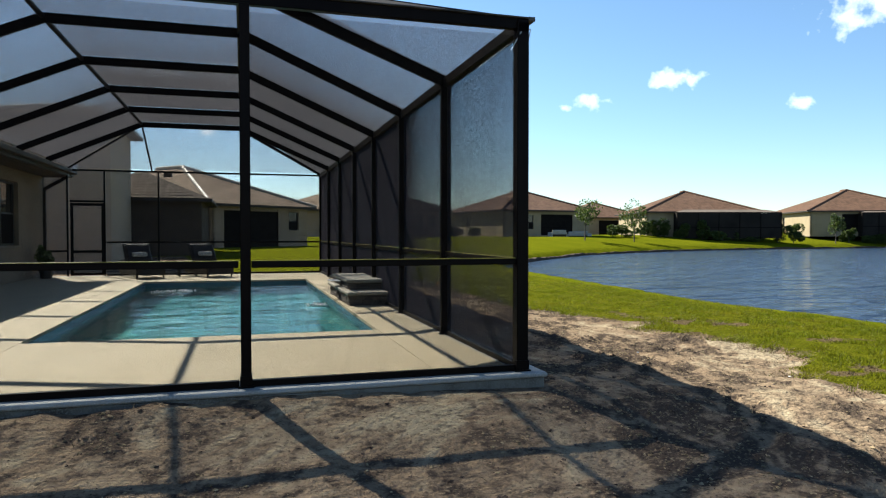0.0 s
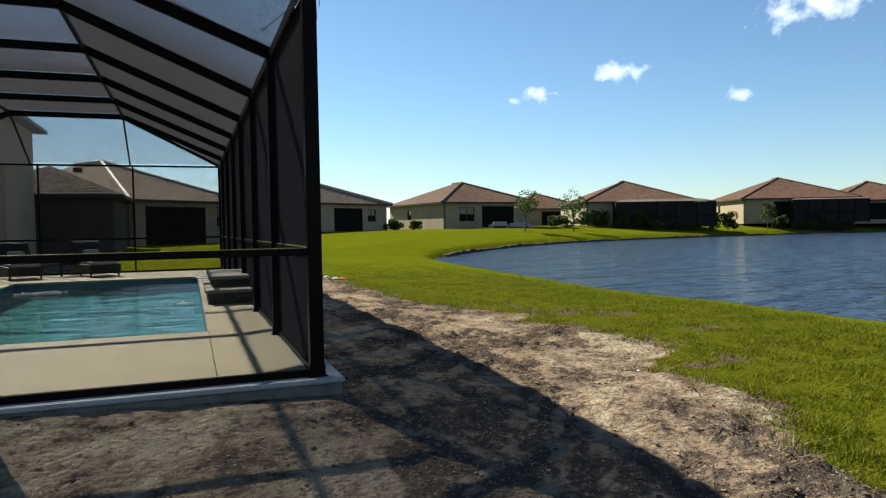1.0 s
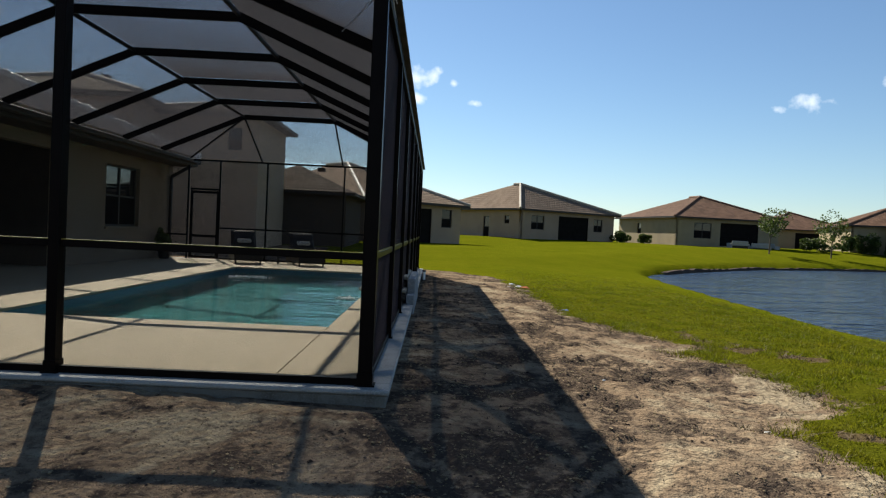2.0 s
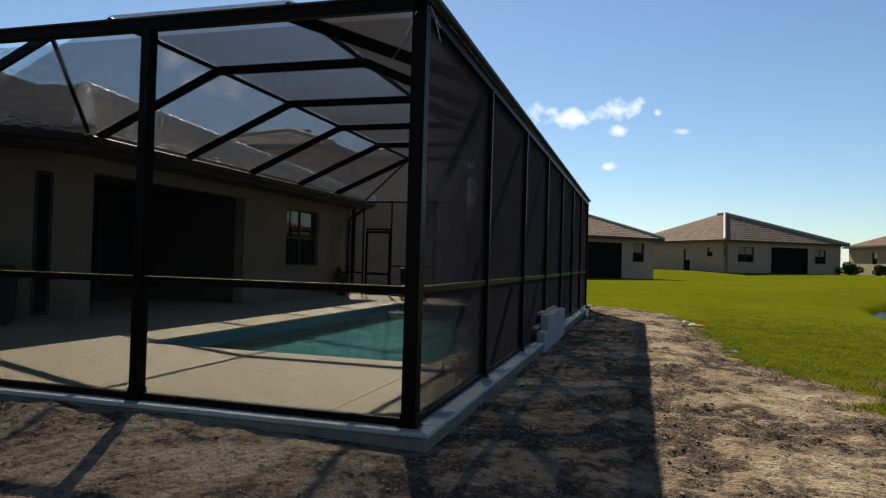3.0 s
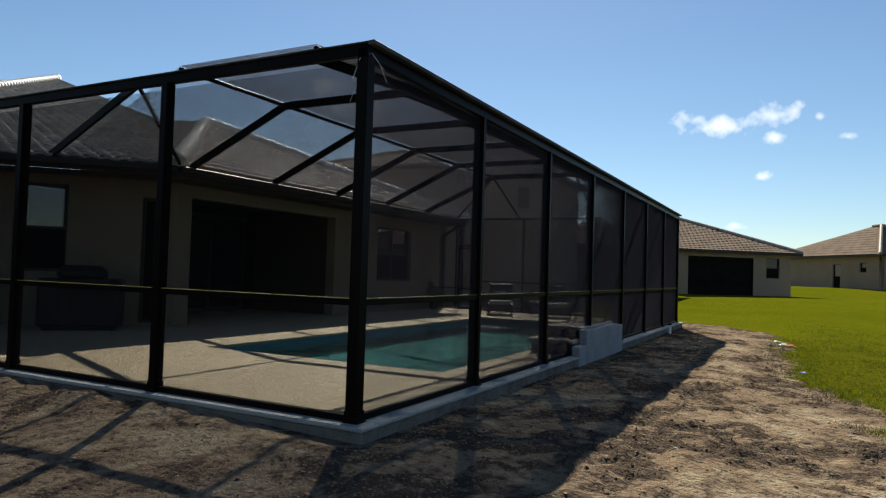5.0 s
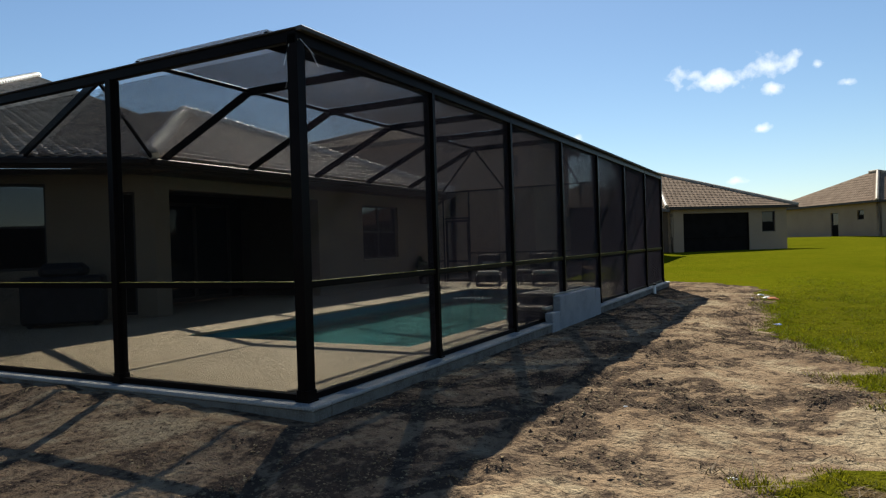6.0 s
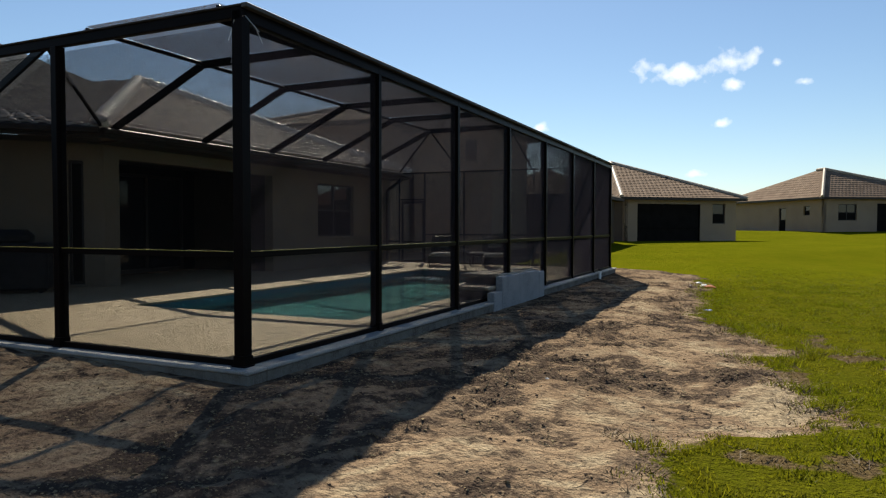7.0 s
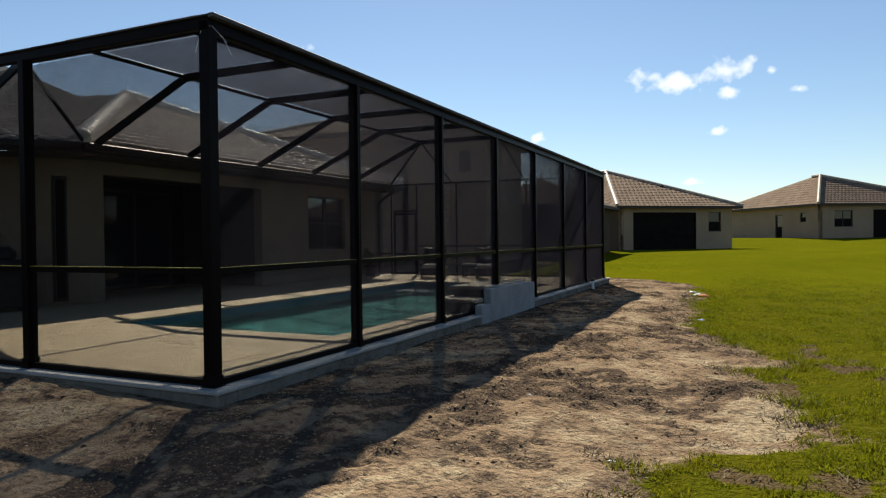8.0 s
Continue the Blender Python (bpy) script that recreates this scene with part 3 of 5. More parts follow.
def build_water_feature():
    ft = thing("spillway_ledge", "stacked stone stepped spillway with pale caps beside the pool", "water feature")
    rough = random.Random(14)
    for x0, y0, y1, z0, z1 in ((-0.64, 5.44, 7.80, 0.0, 0.165), (-0.57, 5.90, 7.66, 0.215, 0.330)):
        part("tier", box(x0 + 0.03, 0.02, y0 + 0.03, y1 - 0.03, z0, z1, 0.01), STONE, ft)
        z = z0
        while z < z1 - 0.01:
            h = min(rough.uniform(0.028, 0.05), z1 - z)
            x = x0
            while x < 0.0:
                w = min(rough.uniform(0.10, 0.26), 0.02 - x)
                out = rough.uniform(0.0, 0.022)
                part("stone", box(x, x + w - 0.006, y0 - out, y0 + 0.035, z + 0.002, z + h - 0.004, 0.003), STONE, ft)
                x += w
            y = y0 + 0.04
            while y < y1 - 0.03:
                w = min(rough.uniform(0.12, 0.30), y1 - y)
                out = rough.uniform(0.0, 0.022)
                part("stone", box(x0 - out, x0 + 0.035, y, y + w - 0.006, z + 0.002, z + h - 0.004, 0.003), STONE, ft)
                y += w
            z += h
    for x0, y0, y1, z0 in ((-0.69, 5.37, 7.84, 0.165), (-0.62, 5.83, 7.70, 0.330)):
        n = 5
        for i in range(n):
            a, b = y0 + (y1 - y0) * i / n, y0 + (y1 - y0) * (i + 1) / n
            part("cap", box(x0 + rough.uniform(-0.012, 0.012), 0.025, a + 0.003, b - 0.003, z0, z0 + 0.047 + rough.uniform(0, 0.006), 0.012), COPING, ft)
    part("spout", box(-0.80, -0.62, 6.6, 7.0, 0.305, 0.32, 0.004), STEEL, ft, "thin metal water spout")
    rng = random.Random(4)
    bm = bmesh.new()
    for i in range(60):
        r = rng.uniform(0.015, 0.04)
        bmesh.ops.create_icosphere(bm, subdivisions=1, radius=r, matrix=Matrix.Translation((-1.02 + rng.gauss(0, 0.08), 6.75 + rng.gauss(0, 0.12), -0.096)) @ Matrix.Diagonal((1, 1, 0.4, 1)))
    tagged(part("foam", bm, FOAM, ft, "white foam where the water lands", True), kind="stuff")
    stem = thing("stem_wall", "stepped whitewashed block wall outside the screen", "wall")
    part("block", box(0.03, 0.15, 5.30, 5.66, -0.40, 0.14, 0.012), WHITE_STEM, stem)
    part("block", box(0.03, 0.15, 5.662, 7.60, -0.40, 0.36, 0.012), WHITE_STEM, stem)
    part("block", box(0.03, 0.15, 7.602, 7.93, -0.40, 0.33, 0.012), WHITE_STEM, stem)


build_water_feature()


# ---- screen enclosure ----
EAVE, KINK = 2.85, 3.83
KR, KL = -2.27, -4.58
KL_FRONT = -5.42
HOUSE_EAVE = -6.72


def screen_mesh(name, a, b, c, pitch=0.0026, thick=0.00037, clip=None, deep=1.4, mat=None):
    """Woven threads in the parallelogram a, b (across), c (up); clip keeps threads under a slanted edge."""
    a, b, c = (np.array(v, float) for v in (a, b, c))
    u, v = b - a, c - a
    lu, lv = np.linalg.norm(u), np.linalg.norm(v)
    nrm = np.cross(u, v)
    nrm /= np.linalg.norm(nrm)
    h = thick / 2
    starts, ends, sides, first = [], [], [], 0
    for s in np.arange(pitch / 2, lu, pitch) / lu:
        top = 1.0 if clip is None else clip(s)
        if top > 0.01:
            starts.append(a + u * s)
            ends.append(a + u * s + v * top)
            sides.append(u / lu)
    first = len(starts)
    for s in np.arange(pitch / 2, lv, pitch) / lv:
        lo, hi = 0.0, 1.0
        if clip is not None:
            grid = np.linspace(0, 1, 200)
            ok = grid[np.array([clip(q) for q in grid]) >= s]
            if len(ok) < 2:
                continue
            lo, hi = ok[0], ok[-1]
        starts.append(a + v * s + u * lo)
        ends.append(a + v * s + u * hi)
        sides.append(v / lv)
    s, e, d = np.array(starts), np.array(ends), np.array(sides)
    k = len(s)
    g = h * deep
    ring = [d * h + nrm * g, d * h - nrm * g, -d * h - nrm * g, -d * h + nrm * g]
    verts = np.stack([s + r for r in ring] + [e + r for r in ring], 1).reshape(-1, 3)
    base = (np.arange(k) * 8)[:, None]
    faces = np.concatenate([base + np.array([[j, (j + 1) % 4, 4 + (j + 1) % 4, 4 + j]]) for j in range(4)])
    links = [(8 * i, 8 * i + 1, 8 * i + 10, 8 * i + 11) for i in range(k - 1) if i != first - 1]
    links += [(8 * i + 4, 8 * i + 5, 8 * i + 14, 8 * i + 15) for i in range(k - 1) if i != first - 1]
    links.append((0, 1, 8 * first + 2, 8 * first + 3))
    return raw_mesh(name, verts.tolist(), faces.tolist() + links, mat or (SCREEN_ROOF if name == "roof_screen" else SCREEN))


def build_enclosure():
    cage = thing("pool_enclosure", "dark bronze aluminium pool cage with insect screens", "pool cage")

    def post(x, y, top, wx, wy):
        p = part("post", box(x - wx / 2, x + wx / 2, y - wy / 2, y + wy / 2, 0.0, top, 0.004), BRONZE, cage)
        q = bmesh.new()
        add_box(q, x - wx / 2 - 0.02, x + wx / 2 + 0.02, y - wy / 2 - 0.012, y + wy / 2 + 0.012, 0.0, 0.012, 0.002)
        add_box(q, x - wx / 2 - 0.006, x + wx / 2 + 0.006, y - wy / 2 - 0.006, y + wy / 2 + 0.006, 0.012, 0.09, 0.002)
        part("base_plate", q, BRONZE, p)

    post(-0.04, 0.0, EAVE, 0.10, 0.10)
    for k in range(1, 7):
        post(-0.05, k * BAY, EAVE, 0.115, 0.055)
    post(-0.04, LENGTH, EAVE, 0.10, 0.10)
    front = [-2.22, -4.40, -6.58, -8.76]
    for x in front:
        post(x, 0.0, EAVE - 0.05, 0.075, 0.10)
    # eave, base and chair rails
    part("eave_beam", bar((-0.04, -0.05, EAVE - 0.03), (-0.04, LENGTH + 0.05, EAVE - 0.03), 0.09, 0.10), BRONZE, cage)
    part("gutter_rail", bar((0.035, -0.05, EAVE + 0.03), (0.035, LENGTH + 0.05, EAVE + 0.03), 0.06, 0.035), STEEL_DARK, cage, "lighter grey upper edge of the eave")
    part("front_beam", bar((0.01, 0, EAVE - 0.012), (-9.7, 0, EAVE - 0.012), 0.06, 0.085), BRONZE, cage)
    part("front_gutter", bar((0.01, -0.03, EAVE + 0.037), (-9.7, -0.03, EAVE + 0.037), 0.05, 0.012), STEEL_DARK, cage, "lighter grey upper edge of the eave")
    part("end_beam", bar((-0.04, LENGTH, EAVE - 0.02), (HOUSE_EAVE, LENGTH, EAVE - 0.02), 0.05, 0.05), BRONZE, cage)
    ys = [k * BAY for k in range(8)]
    rail = mesh_from(box(-0.062, -0.012, 0.03, BAY - 0.03, 0.878, 0.928, 0.003), BRONZE, "chair_rail")
    base = mesh_from(box(-0.066, -0.012, 0.03, BAY - 0.03, 0.0, 0.05, 0.003), BRONZE, "base_rail")
    # thin strip added to carry the painted sunlight
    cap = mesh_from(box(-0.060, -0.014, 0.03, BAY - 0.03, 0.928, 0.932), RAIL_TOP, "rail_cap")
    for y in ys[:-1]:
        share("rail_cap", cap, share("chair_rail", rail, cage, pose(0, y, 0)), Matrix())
        share("base_rail", base, cage, pose(0, y, 0))
    xs = [-0.04] + front + [-9.6]
    for a, b in zip(xs, xs[1:]):
        for nm, z0, z1 in (("chair_rail", 0.878, 0.928), ("base_rail", 0.0, 0.05)):
            r = part(nm, box(b + 0.04, a - 0.05, -0.025, 0.025, z0, z1, 0.003), BRONZE, cage)
            if nm == "chair_rail":
                part("rail_cap", box(b + 0.04, a - 0.05, -0.023, 0.023, z1, z1 + 0.004), RAIL_TOP, r, "yellowish upper face with painted sunlight")
    # roof frames
    for k in range(1, 7):
        y = k * BAY
        w, h = 0.05, 0.125
        kz = KINK - 0.04 if k > 1 else KINK - 0.15
        foot = (HOUSE_EAVE, y, EAVE - 0.01) if k > 1 else (-8.35, 2.69, 2.86)
        part("rafter", bar((-0.05, y, EAVE - 0.02), (KR, y, kz), w, h), BRONZE, cage)
        kl = KL if k > 1 else KL_FRONT
        part("roof_beam", bar((KR + 0.03, y, kz), (kl - 0.03, y, kz), w, h), BRONZE, cage)
        part("rafter", bar((kl, y, kz), foot, w, h), BRONZE, cage)
    for x in (KR, KL):
        part("purlin", bar((x, BAY, KINK - 0.03), (x, 6 * BAY, KINK - 0.03), 0.05, 0.05), BRONZE, cage)
        part("purlin", bar((x, 6 * BAY, KINK - 0.03), (x - 0.03, LENGTH, EAVE), 0.04, 0.04), BRONZE, cage)
        part("purlin", bar((x, 0.0, EAVE + 0.005), (x, BAY, KINK - 0.13), 0.05, 0.05), BRONZE, cage)
    part("hip_beam", bar((-0.04, 0.0, EAVE), (KR, BAY, KINK - 0.14), 0.05, 0.09), BRONZE, cage)
    part("diagonal_brace", bar((KL_FRONT - 0.03, BAY + 0.04, KINK - 0.16), (-6.42, 3.80, EAVE), 0.045, 0.05), BRONZE, cage)
    part("hip_beam", bar((-0.04, LENGTH, EAVE), (KR, 6 * BAY, KINK - 0.06), 0.05, 0.07), BRONZE, cage)
    part("hip_beam", bar((HOUSE_EAVE, LENGTH, EAVE), (KL, 6 * BAY, KINK - 0.05), 0.04, 0.04), BRONZE, cage)
    # end wall posts and the door's jambs
    for x0, z0, x1, z1 in ((-2.24, 0, -2.24, EAVE), (-4.45, 0, -4.45, EAVE), (-5.80, 0, -5.80, EAVE), (-6.70, 0, -6.70, EAVE)):
        part("end_post", bar((x0, LENGTH, z0), (x1, LENGTH, z1), 0.045, 0.045, up=(0, 1, 0)), BRONZE, cage)
    part("chair_rail", box(-5.76, -0.06, LENGTH - 0.022, LENGTH + 0.022, 0.878, 0.928, 0.003), BRONZE, cage)
    part("base_rail", box(-5.76, -0.06, LENGTH - 0.022, LENGTH + 0.022, 0.0, 0.05, 0.003), BRONZE, cage)
    part("chair_rail", box(-7.3, -6.69, LENGTH - 0.022, LENGTH + 0.022, 0.65, 0.70, 0.003), BRONZE, cage)
    part("door_header", box(-6.64, -5.80, LENGTH - 0.022, LENGTH + 0.022, 1.97, 2.03, 0.003), BRONZE, cage)
    door = part("screen_door", box(-6.63, -6.56, LENGTH - 0.02, LENGTH + 0.02, 0.02, 1.96, 0.003), BRONZE, cage, "closed screen door with a mid rail")
    part("stile", box(-5.88, -5.81, LENGTH - 0.02, LENGTH + 0.02, 0.02, 1.96, 0.003), BRONZE, door)
    for z in (0.02, 0.62, 1.88):
        part("door_rail", box(-6.56, -5.88, LENGTH - 0.018, LENGTH + 0.018, z, z + 0.075, 0.003), BRONZE, door)
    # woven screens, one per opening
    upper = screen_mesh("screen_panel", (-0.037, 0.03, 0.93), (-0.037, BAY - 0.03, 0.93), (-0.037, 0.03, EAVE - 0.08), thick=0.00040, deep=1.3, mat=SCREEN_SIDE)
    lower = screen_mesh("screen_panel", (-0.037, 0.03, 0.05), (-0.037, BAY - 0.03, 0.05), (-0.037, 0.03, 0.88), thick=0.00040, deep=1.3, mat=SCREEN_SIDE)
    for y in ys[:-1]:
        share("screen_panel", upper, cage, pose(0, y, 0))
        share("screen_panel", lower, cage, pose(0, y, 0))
    for a, b in zip(xs, xs[1:]):
        for z0, z1 in ((0.05, 0.88), (0.93, EAVE - 0.10)):
            o = new("screen_panel", screen_mesh("screen_panel", (a - 0.04, 0, z0), (b + 0.035, 0, z0), (a - 0.04, 0, z1)))
            o.parent = cage
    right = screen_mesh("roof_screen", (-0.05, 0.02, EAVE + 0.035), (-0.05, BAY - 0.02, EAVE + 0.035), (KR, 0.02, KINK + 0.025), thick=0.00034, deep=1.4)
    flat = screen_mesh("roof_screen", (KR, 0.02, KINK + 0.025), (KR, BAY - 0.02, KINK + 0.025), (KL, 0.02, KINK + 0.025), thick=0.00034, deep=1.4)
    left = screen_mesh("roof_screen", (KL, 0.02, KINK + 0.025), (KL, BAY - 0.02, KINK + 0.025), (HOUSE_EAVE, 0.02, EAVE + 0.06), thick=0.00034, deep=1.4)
    for y in ys[1:-2]:
        share("roof_screen", right, cage, pose(0, y, 0))
        share("roof_screen", flat, cage, pose(0, y, 0))
        share("roof_screen", left, cage, pose(0, y, 0))
    hip_a = screen_mesh("roof_screen", (-0.05, 0.0, EAVE + 0.035), (-0.05, BAY, EAVE + 0.035), (KR, 0.0, KINK - 0.085), thick=0.00034, deep=1.4, clip=lambda q: q)
    hip_b = screen_mesh("roof_screen", (-0.05, 0.0, EAVE + 0.035), (KR, 0.0, EAVE + 0.035), (-0.05, BAY, KINK - 0.085), thick=0.00034, deep=1.4, clip=lambda q: q)
    mid = screen_mesh("roof_screen", (KR, 0.0, EAVE + 0.035), (KL, 0.0, EAVE + 0.035), (KR, BAY, KINK - 0.085), thick=0.00034, deep=1.4)
    lft = screen_mesh("roof_screen", (KL, 0.0, EAVE + 0.035), (-8.7, 0.0, EAVE + 0.035), (KL, BAY, KINK - 0.085), thick=0.00034, deep=1.4, clip=lambda q: 1 - 0.6 * q)
    for me in (hip_a, hip_b, mid, lft):
        share("roof_screen", me, cage, Matrix())
    y = LENGTH
    for x0, x1, z0, z1 in ((-0.09, -2.22, 0.05, 0.88), (-0.09, -2.22, 0.93, EAVE - 0.05), (-2.26, -4.43, 0.05, 0.88), (-2.26, -4.43, 0.93, EAVE - 0.05),
                           (-4.47, -5.76, 0.05, 0.88), (-4.47, -5.76, 0.93, EAVE - 0.05), (-5.8, -6.64, 2.03, EAVE - 0.05), (-6.68, -7.3, 0.05, EAVE - 0.05),
                           (-5.88, -6.56, 0.1, 1.88)):
        o = new("screen_panel", screen_mesh("screen_panel", (x0, y, z0), (x1, y, z0), (x0, y, z1)))
        o.parent = cage
    y6 = 6 * BAY
    end_a = screen_mesh("roof_screen", (-0.05, y, EAVE + 0.035), (-0.05, y6, EAVE + 0.035), (KR, y, KINK + 0.02), thick=0.00034, deep=1.4, clip=lambda q: q)
    end_b = screen_mesh("roof_screen", (-0.05, y, EAVE + 0.035), (KR, y, EAVE + 0.035), (-0.05, y6, KINK + 0.02), thick=0.00034, deep=1.4, clip=lambda q: q)
    end_mid = screen_mesh("roof_screen", (KR, y, EAVE + 0.035), (KL, y, EAVE + 0.035), (KR, y6, KINK + 0.02), thick=0.00034, deep=1.4)
    end_c = screen_mesh("roof_screen", (HOUSE_EAVE, y, EAVE + 0.035), (KL, y, EAVE + 0.035), (HOUSE_EAVE, y6, KINK + 0.02), thick=0.00034, deep=1.4, clip=lambda q: q)
    end_d = screen_mesh("roof_screen", (HOUSE_EAVE, y, EAVE + 0.035), (HOUSE_EAVE, y6, EAVE + 0.035), (KL, y, KINK + 0.02), thick=0.00034, deep=1.4, clip=lambda q: q)
    for me in (end_a, end_b, end_mid, end_c, end_d):
        share("roof_screen", me, cage, Matrix())
    # tie wires at the near corner
    for a, b in (((-0.14, -0.03, 2.62), (-0.06, -0.05, 2.77)), ((0.03, 0.08, 2.75), (0.05, 0.16, 2.62)), ((0.02, -0.04, 2.80), (-0.34, 0.22, 2.52)), ((0.03, -0.03, 2.80), (0.06, 0.10, 2.70))):
        part("tie_wire", cyl(a, b, 0.0035, seg=6), STEEL, cage, "loose twisted tie wire")


STEEL_DARK = material("grey_aluminium", (0.07, 0.068, 0.066), 0.7, (0.04, 0.038, 0.036), 5.0, bump=0.1, spec=0.2)
build_enclosure()


# ---- the house beside the pool ----
def wall_with_holes(bm, length, height, thick, holes):
    """A wall along +x from 0, its outer face at y = 0; holes are (x0, x1, z0, z1)."""
    xs = sorted({0.0, length, *[v for h in holes for v in h[:2]]})
    zs = sorted({0.0, height, *[v for h in holes for v in h[2:]]})
    for a, b in zip(xs, xs[1:]):
        for c, d in zip(zs, zs[1:]):
            if any(h[0] <= a and b <= h[1] and h[2] <= c and d <= h[3] for h in holes):
                continue
            add_box(bm, a, b, 0.0, thick, c, d)
    bmesh.ops.remove_doubles(bm, verts=bm.verts, dist=0.0005)
    # drop the inner faces that two cells share
    seen = {}
    for f in bm.faces:
        c = f.calc_center_median()
        seen.setdefault((round(c.x, 3), round(c.y, 3), round(c.z, 3)), []).append(f)
    bmesh.ops.delete(bm, geom=[f for fs in seen.values() if len(fs) > 1 for f in fs], context="FACES")
    return bm


def window_unit(parent, x0, x1, z0, z1, split, mat=FRAME_DARK, depth=0.10, cross=True, glass=None):
    """A framed window in the wall's own axes, set back in its opening."""
    w = part("window", box(x0, x1, depth, depth + 0.06, z0, z0 + 0.05), mat, parent, "bronze framed glazed window")
    part("frame", box(x0, x1, depth, depth + 0.06, z1 - 0.05, z1), mat, w)
    part("frame", box(x0, x0 + 0.05, depth, depth + 0.06, z0 + 0.05, z1 - 0.05), mat, w)
    part("frame", box(x1 - 0.05, x1, depth, depth + 0.06, z0 + 0.05, z1 - 0.05), mat, w)
    cuts = [x0 + 0.05] + [x0 + (x1 - x0) * (i + 1) / split for i in range(split - 1)] + [x1 - 0.05]
    for c in cuts[1:-1]:
        part("mullion", box(c - 0.03, c + 0.03, depth, depth + 0.06, z0 + 0.05, z1 - 0.05), mat, w)
    zm = (z0 + z1) / 2
    for a, b in zip(cuts, cuts[1:]):
        if cross:
            part("meeting_rail", box(a + 0.01, b - 0.01, depth - 0.004, depth + 0.05, zm - 0.022, zm + 0.022), mat, w)
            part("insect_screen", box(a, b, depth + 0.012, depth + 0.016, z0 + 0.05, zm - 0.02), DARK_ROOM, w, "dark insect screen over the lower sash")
        part("pane", box(a, b, depth + 0.03, depth + 0.036, z0 + 0.05, z1 - 0.05), glass or GLASS, w)
    return w


TILE_W, TILE_L = 0.25, 0.32


def tile_arc(z=0.0):
    """One curved roof tile: x across, y up the slope, z out of it."""
    vs, fs = [], []
    prof = [(-0.126, 0.0), (-0.095, 0.008), (-0.062, 0.024), (-0.01, 0.034), (0.045, 0.024), (0.075, 0.008), (0.126, 0.0)]
    for y, lift in ((-0.01, 0.058), (TILE_L + 0.03, 0.0)):
        for x, h in prof:
            vs.append((x, y, h + lift))
    for x, h in prof:
        vs.append((x, -0.01, h + 0.006))
    k = len(prof)
    for i in range(k - 1):
        fs.append((i, i + 1, k + i + 1, k + i))
        fs.append((2 * k + i, 2 * k + i + 1, i + 1, i))
    return vs, fs


def tiled_roof(roof, poly, origin, along, uphill, mat, singles, keep=None):
    """Cover the plane polygon with tiles: singles of them as parts (nearest the given point), the rest joined."""
    along, uphill, origin = Vector(along).normalized(), Vector(uphill).normalized(), Vector(origin)
    nrm = along.cross(uphill).normalized()
    flat = [((Vector(p) - origin).dot(along), (Vector(p) - origin).dot(uphill)) for p in poly]

    def inside(u, v):
        r = False
        for (ax, ay), (bx, by) in zip(flat, flat[1:] + flat[:1]):
            if (ay > v) != (by > v) and u < (bx - ax) * (v - ay) / (by - ay) + ax:
                r = not r
        return r
    us, vs_ = [p[0] for p in flat], [p[1] for p in flat]
    spots = []
    v = min(vs_)
    row = 0
    while v < max(vs_):
        u = min(us) + (0.125 if row % 2 else 0.0)
        while u < max(us):
            if inside(u, v + TILE_L * 0.45):
                spots.append((u, v))
            u += TILE_W
        v += TILE_L
        row += 1
    rot = Matrix((along, uphill, nrm)).transposed().to_4x4()
    tv, tf = tile_arc()
    me = raw_mesh("roof_tile", tv, tf, mat, True)
    rng = random.Random(5)
    if keep is not None:
        spots.sort(key=lambda s: (origin + along * s[0] + uphill * s[1] - Vector(keep)).length)
    joined_v, joined_f = [], []
    for i, (u, v) in enumerate(spots):
        m = Matrix.Translation(origin + along * u + uphill * v + nrm * rng.uniform(0, 0.006)) @ rot @ pose(0, 0, 0, 0, 0, rng.uniform(-0.7, 0.7))
        if i < singles:
            share("roof_tile", me, roof, m)
        else:
            b = len(joined_v)
            joined_v += [tuple(m @ Vector(p)) for p in tv]
            joined_f += [tuple(b + j for j in f) for f in tf]
    if joined_v:
        o = new("roof_tiling", raw_mesh("roof_tiling", joined_v, joined_f, mat, True))
        o.parent = roof
        tagged(o, kind="stuff")


def ridge_caps(roof, a, b, mat, step=0.32, lift=0.08):
    a, b = Vector(a), Vector(b)
    d = (b - a)
    n = max(1, int(d.length / step))
    bm = cyl((0, 0, 0.0), (0, 0, 0.40), 0.135, 0.125, 20)
    m = cyl((0, 0, -0.03), (0, 0, 0.06), 0.162, 0.158, 20)
    collar = bpy.data.meshes.new("collar")
    m.to_mesh(collar)
    m.free()
    bm.from_mesh(collar)
    bpy.data.meshes.remove(collar)
    me = mesh_from(bm, mat, "ridge_cap")
    for p in me.polygons:
        p.use_smooth = len(p.vertices) == 4
    rot = d.to_track_quat("Z", "Y").to_matrix().to_4x4()
    for i in range(n):
        share("ridge_cap", me, roof, Matrix.Translation(a + d * (i / n) + Vector((0, 0, lift))) @ rot)


PITCH = 0.42
E0 = Vector((-6.7, 4.0, 2.86))
E1 = Vector((-6.7, 15.6, 2.86))
APEX = Vector((-12.33, 9.78, 2.86 + 5.63 * PITCH))
NOOK_VALLEY = E0 + Vector((-math.sqrt(0.5), -math.sqrt(0.5), 0)) * 0.9 + Vector((-math.sqrt(0.5), math.sqrt(0.5), 0.3)) * 6.75


